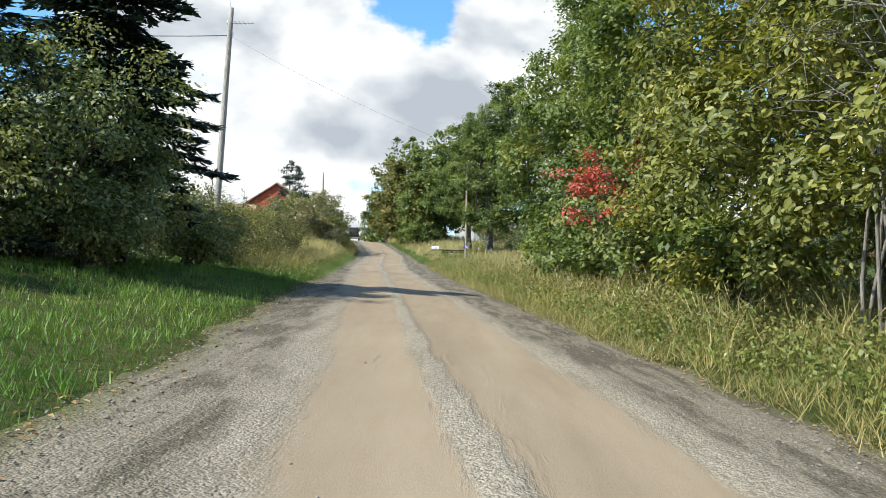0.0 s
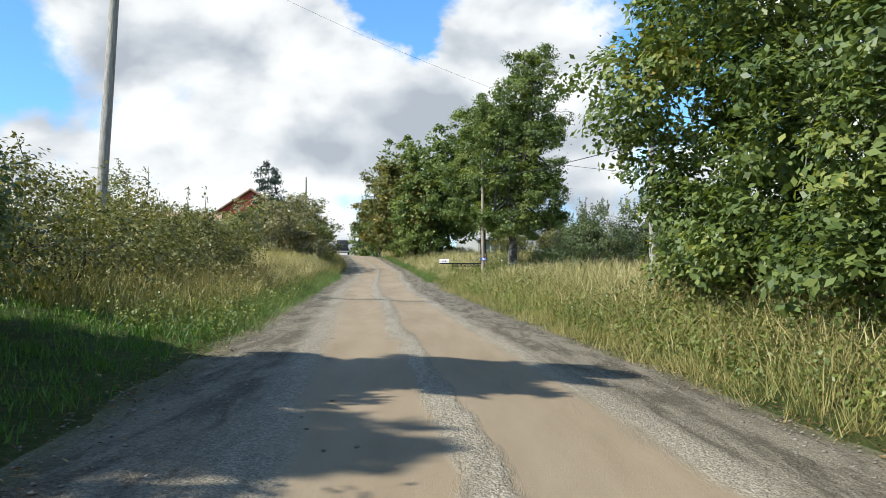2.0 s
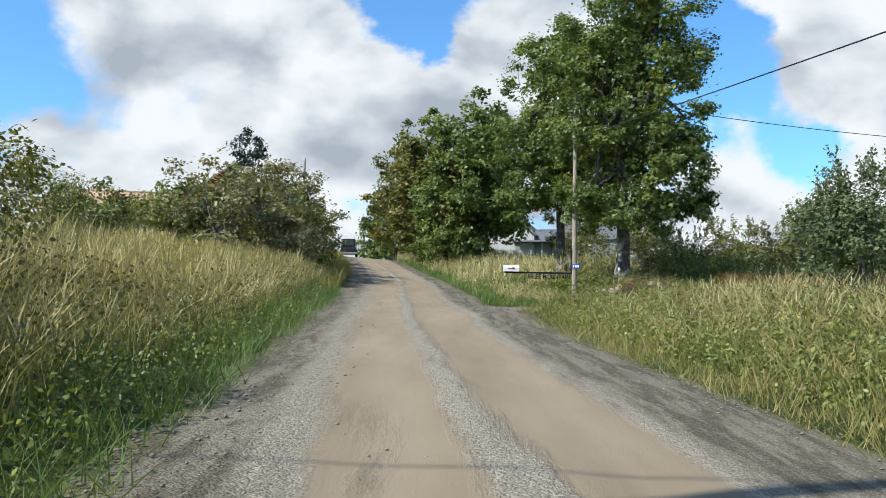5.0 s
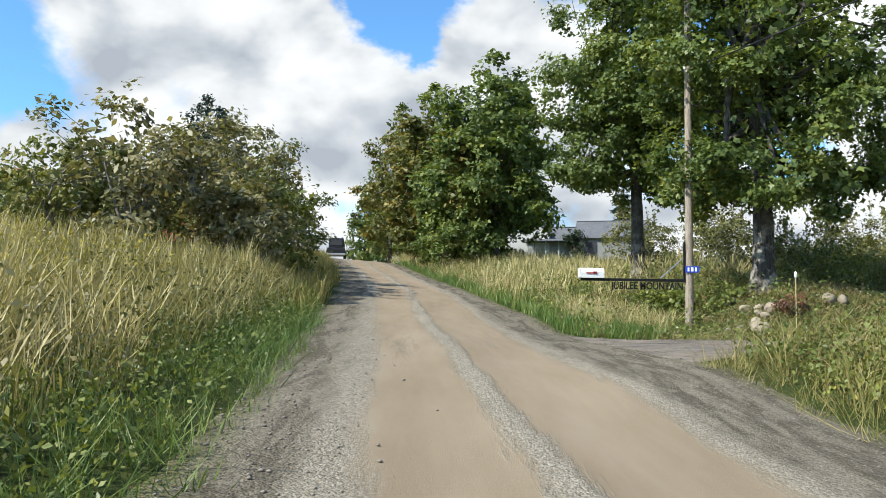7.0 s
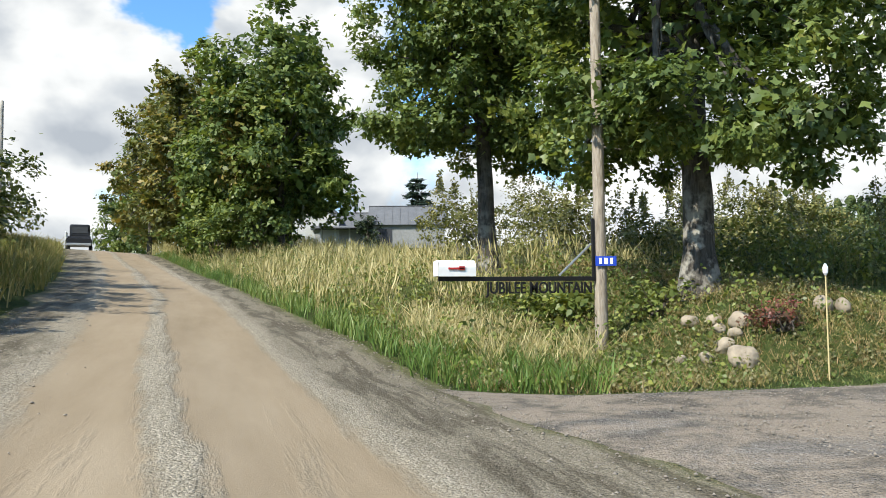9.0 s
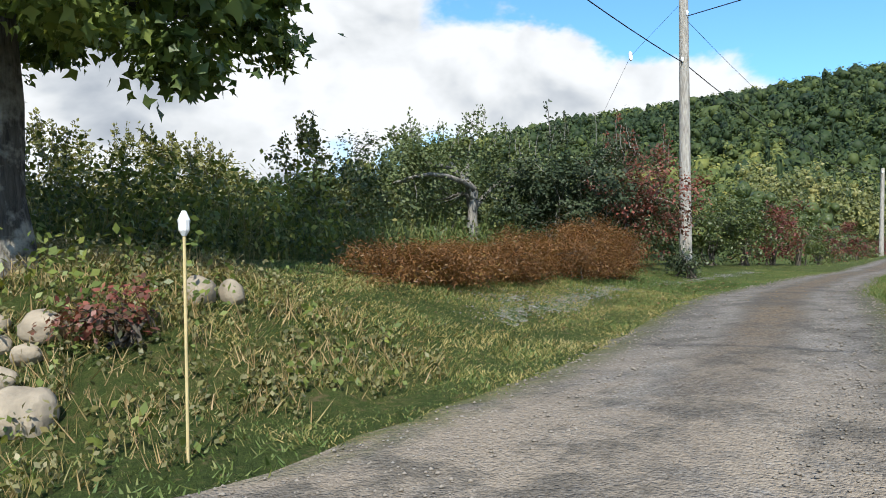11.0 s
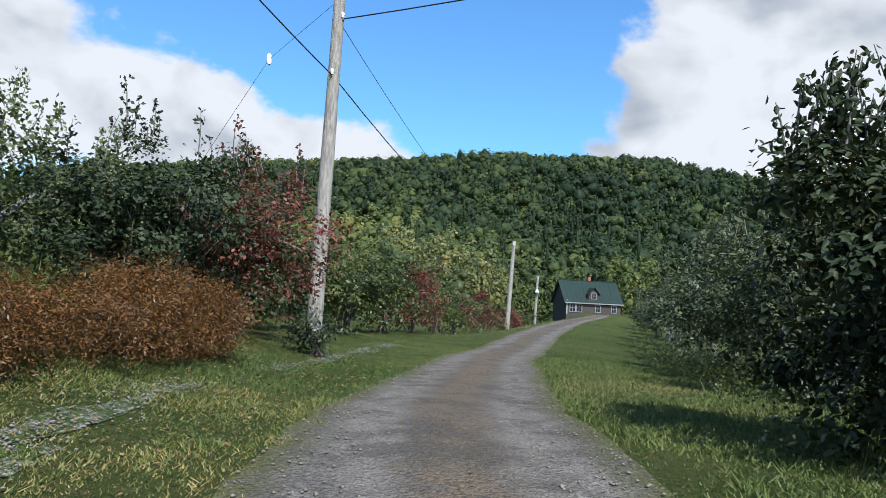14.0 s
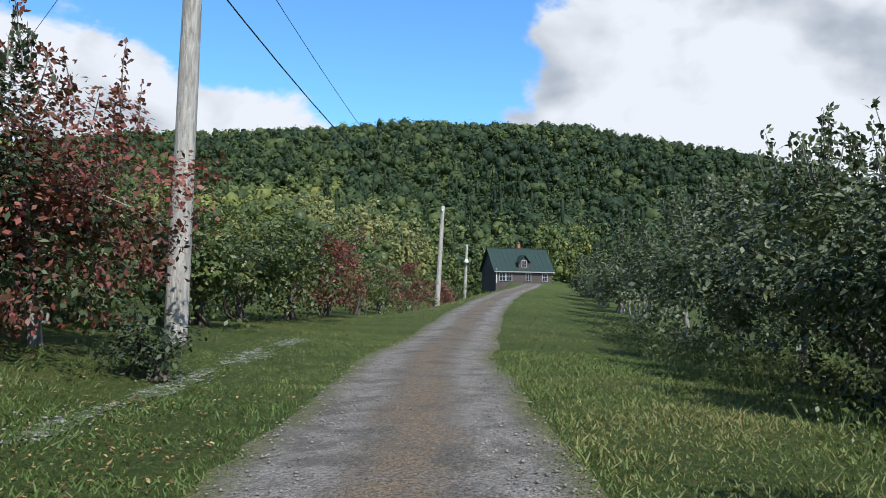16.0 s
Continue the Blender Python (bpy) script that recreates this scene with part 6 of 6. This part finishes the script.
prof = [(-0.13, 0.0), (0.13, 0.0), (0.13, 0.14)] + [(0.13 * math.cos(a), 0.14 + 0.11 * math.sin(a)) for a in np.linspace(0.2, math.pi - 0.2, 9)] + [(-0.13, 0.14)]
ends = [[bm.verts.new((xx, py, pz)) for py, pz in prof] for xx in (-0.3, 0.3)]
for a in range(len(prof)):
    b = (a + 1) % len(prof)
    bm.faces.new((ends[0][a], ends[0][b], ends[1][b], ends[1][a]))
bm.faces.new(ends[0][::-1])
bm.faces.new(ends[1])
bmesh.ops.recalc_face_normals(bm, faces=bm.faces)
part("box", bm, WHITE_PAINT, box)
part("door", block((0.015, 0.25, 0.23), (-0.308, 0, 0.12), 0.006), WHITE_PAINT, box)
part("flag", merge(block((0.26, 0.012, 0.03), (-0.02, -0.142, 0.12), 0.003), block((0.09, 0.012, 0.06), (0.07, -0.142, 0.125), 0.003)), RED_PAINT, box, "red metal signal flag")
box.matrix_world = pose(MAIL_POLE[0] - 2.5, MAIL_POLE[1] - 0.02, zm + 1.207)
plate = thing("number_plate", MAIL_POLE[0] - 0.02, MAIL_POLE[1] - 0.13, "blue house plate with white bars on a wooden pole", "sign", z=zm + 1.36, turn=radians(-18))
part("plate", block((0.34, 0.012, 0.16), (0.05, 0, 0.09), 0.004), BLUE_SIGN, plate)
for bx in (-0.04, 0.05, 0.14):
    part("bar", block((0.045 if bx != 0.05 else 0.06, 0.006, 0.10), (bx, -0.008, 0.09), 0.002), WHITE_PAINT, plate, "white bar")

# marker stick by the drive, fieldstones on the mound
stick = thing("marker_stick", 2.95, 62.3, "thin pale marker stake with a knob, beside the drive", "stake")
part("stake", lathe([(-0.2, 0.009), (1.25, 0.009), (1.27, 0.005)], 8), STAKE, stick)
part("knob", moved(lathe([(0, 0.012), (0.03, 0.03), (0.09, 0.034), (0.14, 0.012)], 10), 0, 0, 1.25), PORCELAIN, stick)


def boulder(x, y, r, seed, flat=0.75):
    bm = bmesh.new()
    bmesh.ops.create_icosphere(bm, subdivisions=3, radius=r)
    for v in bm.verts:
        p = v.co.copy()
        k = 1 + 0.22 * noise.noise(p * (1.4 / r) + Vector((seed * 3.1, 0, 0))) + 0.07 * noise.noise(p * (4 / r) + Vector((0, seed, 0)))
        v.co = p * k
        v.co.z *= flat
    ob = new("boulder", bpy.data.meshes.new("boulder"))
    bm.to_mesh(ob.data)
    bm.free()
    ob.data.polygons.foreach_set("use_smooth", [True] * len(ob.data.polygons))
    ob.data.materials.append(STONE)
    ob.location, ob.rotation_euler = (x, y, float(land(x, y)) + r * flat * 0.55), (0.1 * seed, 0.2, seed * 1.7)
    return tagged(ob, "pale rounded fieldstone lying in dry grass", "stone", "stones on the mound")


STONES = [(3.12, 65.4, 0.14), (3.28, 65.0, 0.12), (3.42, 64.55, 0.17), (3.17, 64.7, 0.10), (3.19, 64.37, 0.11), (2.88, 64.2, 0.15), (2.78, 63.66, 0.21), (2.54, 64.12, 0.12), (2.37, 64.5, 0.08), (4.35, 66.6, 0.16), (4.56, 64.15, 0.15), (4.83, 64.07, 0.13), (2.2, 64.9, 0.07)]
for j, (bx, by, br) in enumerate(STONES):
    boulder(bx, by, br, j + 1)
for j in range(12):
    q = boulder(6.4 + 0.55 * j + 0.2 * math.sin(j * 2.3), 75.4 + 0.25 * math.sin(j * 1.7), 0.26 + 0.09 * math.sin(j * 3.1), 40 + j, 0.8)
    tagged(q, "pale stone of an old tumbled wall in rough grass", "stone", "stones of the old wall")
shrub(3.75, 64.0, 0.40, 0.42, 601, LEAF_PLUM, "low reddish perennial among stones", "garden_plant", "plant", 0.05, 50, 20, "garden plants")
shrub(3.2, 66.4, 0.55, 0.42, 602, LEAF_WEED, "yellow-green leafy garden plant by the trunk", "garden_plant", "plant", 0.09, 40, 18, "garden plants")
shrub(2.4, 68.4, 0.4, 0.6, 603, LEAF_WEED, "pale broad-leaved hosta clump", "garden_plant", "plant", 0.16, 40, 16, "garden plants")
shrub(2.0, 69.4, 0.5, 0.7, 604, LEAF_WEED, "yellow goldenrod patch in flower", "garden_plant", "plant", 0.09, 60, 18, "garden plants")

# loose pebbles on the road and drive
def pebbles(name, label, pts, size, rng, mat=None):
    n = len(pts)
    o = np.array([[1, 0, 0], [0, 1, 0], [-1, 0, 0], [0, -1, 0], [0, 0, 0.5], [0, 0, -0.5]])
    s = size * (0.4 + rng.random((n, 1, 1)) ** 2 * 1.2) * (0.7 + 0.6 * rng.random((n, 6, 1)))
    z = land(pts[:, 0], pts[:, 1]) + 0.03
    v = o[None] * s + np.concatenate([pts, z[:, None]], 1)[:, None]
    f = np.array([[0, 1, 4], [1, 2, 4], [2, 3, 4], [3, 0, 4], [1, 0, 5], [2, 1, 5], [3, 2, 5], [0, 3, 5]])
    return tagged(quick_mesh(name, v.reshape(-1, 3), (np.arange(n)[:, None, None] * 6 + f[None]).reshape(-1, 3), mat or PEBBLE), label, "gravel", kind="stuff")


y = rng.uniform(2, 70, 9000)
sd = rng.choice([-1, 1], 9000)
x = road_x(y) + sd * (road_half(y) - np.abs(rng.normal(0, 0.6, 9000)))
pebbles("road_gravel", "loose grey stones along the road edges", np.stack([x, y], -1), 0.014, rng)
y = rng.uniform(2, 70, 3500)
x = track_x(y) + rng.normal(0, 0.14, 3500)
pebbles("road_gravel", "pale stones on the crown between the tracks", np.stack([x, y], -1), 0.011, rng)
spots = np.array([(8.3, 63.2), (9.6, 63.3), (11.2, 63.65), (9.2, 63.75), (12.9, 63.9), (10.4, 63.45), (19.5, 64.35), (22.6, 64.6), (25.6, 64.75), (16.8, 64.2), (8.6, 63.4), (12.4, 63.9)])
pk = rng.integers(0, len(spots), 1800)
pebbles("lawn_gravel", "pale stones scattered in the thin lawn", spots[pk] + rng.normal(0, 1, (1800, 2)) * np.array([0.6, 0.15]), 0.012, rng, PALE_STONE)
x = rng.uniform(0, 1, 9000) ** 1.5 * 34
pebbles("drive_gravel", "grey stones on the driveway", np.stack([x, drive_y(x) + rng.uniform(-1, 1, 9000) * drive_half(x)], -1), 0.013, rng)


x = rng.uniform(-1.5, 10, 1500)
pebbles("drive_gravel", "loose stones at the mouth of the driveway", np.stack([x, drive_y(x) + rng.uniform(-1, 1, 1500) * drive_half(x)], -1), 0.008, rng, PALE_STONE)


# ---- buildings ----
def gable_house(name, label, x, y, turn, length, depth, wall_h, roof_h, wall_mat, roof_mat, over=0.35, end_mat=None, z=None):
    """Ridge along local x; the front looks to local -y."""
    ob = thing(name, x, y, label, "building", z=z, turn=radians(turn))
    L, D = length / 2, depth / 2
    for sgn, nm in ((-1, "front_wall"), (1, "back_wall")):
        part(nm, block((length, 0.14, wall_h + 1.0), (0, sgn * (D - 0.07), (wall_h - 1.0) / 2), 0.01), wall_mat, ob)
    for sgn in (-1, 1):
        bm = bmesh.new()
        prof = [(-D + 0.15, -1.0), (D - 0.15, -1.0), (D - 0.15, wall_h), (0, wall_h + roof_h - 0.1), (-D + 0.15, wall_h)]
        fr = [[bm.verts.new((sgn * L - sgn * off, py, pz)) for py, pz in prof] for off in (0, 0.14)]
        for a in range(5):
            bm.faces.new((fr[0][a], fr[0][(a + 1) % 5], fr[1][(a + 1) % 5], fr[1][a]))
        bm.faces.new(fr[0])
        bm.faces.new(fr[1][::-1])
        bmesh.ops.recalc_face_normals(bm, faces=bm.faces)
        part("gable_wall", bm, end_mat or wall_mat, ob)
    slope = math.atan2(roof_h, D)
    run = math.hypot(D, roof_h) + over
    for sgn in (-1, 1):
        bm = block((length + 2 * over, run, 0.10), (0, 0, 0), 0.015)
        mid = Vector((0, sgn * (D + over * math.cos(slope)) / 2, wall_h + roof_h - (roof_h + over * math.sin(slope)) / 2 + 0.06))
        bmesh.ops.transform(bm, matrix=Matrix.Translation(mid) @ pose(0, 0, 0, -sgn * math.degrees(slope), 0, 0), verts=bm.verts)
        rf = part("roof_slope", bm, roof_mat, ob)
        ribs = []
        nrib = int(length / 0.6)
        for q in range(nrib + 1):
            ribs.append(block((0.04, run, 0.03), (-length / 2 - over + (length + 2 * over) * q / nrib, 0, 0.06), 0.0))
        bm = merge(*ribs)
        bmesh.ops.transform(bm, matrix=Matrix.Translation(mid) @ pose(0, 0, 0, -sgn * math.degrees(slope), 0, 0), verts=bm.verts)
        part("roof_ribs", bm, roof_mat, ob)
    part("ridge_cap", block((length + 2 * over, 0.26, 0.06), (0, 0, wall_h + roof_h + 0.11), 0.01), roof_mat, ob)
    return ob


def window_on(parent, x, y, z, wdt, hgt, frame_mat=PALE_BOARD):
    fr = part("window", merge(block((wdt + 0.2, 0.06, 0.1), (x, y, z + hgt / 2 + 0.05), 0.008), block((wdt + 0.24, 0.09, 0.08), (x, y - 0.01, z - hgt / 2 - 0.04), 0.008),
                              block((0.1, 0.06, hgt), (x - wdt / 2 - 0.05, y, z), 0.008), block((0.1, 0.06, hgt), (x + wdt / 2 + 0.05, y, z), 0.008),
                              block((wdt, 0.04, 0.04), (x, y, z), 0.004), block((0.04, 0.04, hgt), (x, y, z), 0.004)), frame_mat, parent)
    pane = part("pane", block((wdt, 0.02, hgt), (x, y + 0.02, z), 0.0), DARK_GLASS, fr, "dark window pane")
    return fr


# green-roofed cottage at the end of the drive (ridge along y)
cot = gable_house("cottage", "dark-walled cottage with a green metal roof and dormer", 99.9, 58.8, -70, 7.8, 5.6, 1.7, 2.9, BROWN_SHINGLE, GREEN_METAL, 0.35, DARK_BOARD)
for wx in (-3.0, -2.1):
    window_on(cot, wx, -2.83, 0.85, 0.7, 1.0, GREY_BOARD)
window_on(cot, 0.6, -2.83, 0.85, 0.6, 0.9, GREY_BOARD)
window_on(cot, 2.9, -2.83, 0.85, 0.6, 0.9, GREY_BOARD)
part("corner_board", block((0.14, 0.05, 1.9), (-3.82, -2.83, 0.95), 0.008), PALE_BOARD, cot)
part("fascia", block((8.4, 0.05, 0.14), (0, -3.14, 1.5), 0.008), GREY_BOARD, cot)
bm = bmesh.new()
tri_pts = [(-0.75, -2.75, 1.6), (0.75, -2.75, 1.6), (0.75, -2.75, 2.7), (0, -2.75, 3.6), (-0.75, -2.75, 2.7)]
a_ = [bm.verts.new(q) for q in tri_pts]
b_ = [bm.verts.new((q[0], -1.0, q[2])) for q in tri_pts]
bm.faces.new(a_)
bm.faces.new(b_[::-1])
for q in range(5):
    bm.faces.new((a_[q], b_[q], b_[(q + 1) % 5], a_[(q + 1) % 5]))
bmesh.ops.recalc_face_normals(bm, faces=bm.faces)
dorm = part("dormer", bm, BROWN_SHINGLE, cot)
for sgn in (-1, 1):
    part("dormer_roof", block((1.3, 2.4, 0.07), (sgn * 0.45, -1.85, 3.2), 0.01, (0, sgn * 50, 0)), GREEN_METAL, dorm)
window_on(cot, 0.0, -2.79, 2.55, 0.55, 0.75, GREY_BOARD)
part("chimney", block((0.4, 0.4, 1.2), (0.4, 0.3, 4.7), 0.02), BRICK, cot)
cot.scale = (0.82, 0.82, 0.82)
cot.location.z -= 0.1

# grey farmhouse and shed beyond the grass
shed = gable_house("shed", "long weathered grey shed with a shingled roof", 13.2, 123.2, -14, 6.2, 5.0, 2.2, 1.7, GREY_BOARD, GREY_SHINGLE, 0.3, z=float(land(13.0, 123.2)) + 0.3)
part("shed_door", block((1.2, 0.06, 1.8), (-2.0, -2.54, 0.9), 0.01), DARK_BOARD, shed)
farm = gable_house("farmhouse", "old grey farmhouse with porch and brick chimney", 5.6, 126.5, 70, 6.0, 5.2, 2.6, 2.2, PALE_BOARD, GREY_SHINGLE, 0.3, z=float(land(5.6, 126.5)) + 0.4)
part("chimney", block((0.6, 0.6, 1.5), (-0.5, 0, 5.0), 0.02), BRICK, farm)
window_on(farm, -1.2, -2.64, 1.5, 0.7, 1.1)
ell = gable_house("farmhouse_ell", "low porch wing of the grey farmhouse", 7.8, 124.6, -14, 4.8, 3.6, 1.9, 1.4, GREY_BOARD, GREY_SHINGLE, 0.3, z=float(land(7.8, 124.6)) + 0.35)
for px in (-1.8, -0.6, 0.6, 1.8):
    part("porch_post", block((0.12, 0.12, 1.9), (px, -2.3, 0.95), 0.01), PALE_BOARD, ell)
part("porch_roof", block((4.8, 1.5, 0.08), (0, -2.2, 2.0), 0.01, (12, 0, 0)), GREY_SHINGLE, ell)
conifer("spruce_tree", 17.0, 134.0, "dark spruce behind the shed", 9.5, 2.8, 0.15, 20, 8, 30, 41, size=0.6)
shrub(9.3, 121.5, 4.2, 1.3, 610, LEAF_APPLE_SHADED, "small leafy tree before the farmhouse", "yard_tree", "tree", 0.2, 130, 14, "")

# red barn on the other side of the road
barn = gable_house("barn", "red board barn with rusty tin roof", -19.7, 101.0, 90, 9.0, 8.8, 2.6, 2.9, RED_BOARD, RUST_TIN, 0.3)
lean_to = gable_house("barn_shed", "low barn wing under a rusty corrugated tin roof", -21.6, 79.5, 10, 6.0, 4.4, 1.5, 1.2, GREY_BOARD, RUST_TIN, 0.3)

# stopped truck just over the crest
truck = thing("truck", -12.9, 119.5, "dark truck with white side frames, stopped at the crest", "truck", turn=radians(6))
part("bed", block((1.75, 2.2, 0.5), (0, -0.4, 0.85), 0.05), DARK_PAINT, truck)
part("cab", merge(block((1.65, 1.5, 0.75), (0, 1.3, 1.0), 0.1), block((1.4, 1.1, 1.0), (0, 1.3, 1.78), 0.14)), DARK_PAINT, truck, "dark cab")
part("rear_window", block((1.1, 0.02, 0.5), (0, 0.735, 1.85), 0.0), DARK_GLASS, truck)
for sgn in (-1, 1):
    part("side_frame", block((0.10, 2.2, 0.6), (sgn * 0.86, -0.4, 1.25), 0.03), WHITE_PAINT, truck, "white side frame")
part("bumper", block((1.7, 0.14, 0.18), (0, -1.58, 0.62), 0.03), STEEL, truck)
for sx in (-0.78, 0.78):
    for sy in (-0.9, 1.5):
        wh = part("wheel", moved(lathe([(-0.11, 0.30), (-0.09, 0.34), (0.09, 0.34), (0.11, 0.30)], 22), sx, sy, 0.34, 0, 90, 0), RUBBER, truck)
        part("rim", moved(lathe([(-0.115, 0.10), (-0.1, 0.19), (0.1, 0.19), (0.115, 0.10)], 16), sx, sy, 0.34, 0, 90, 0), STEEL, wh)
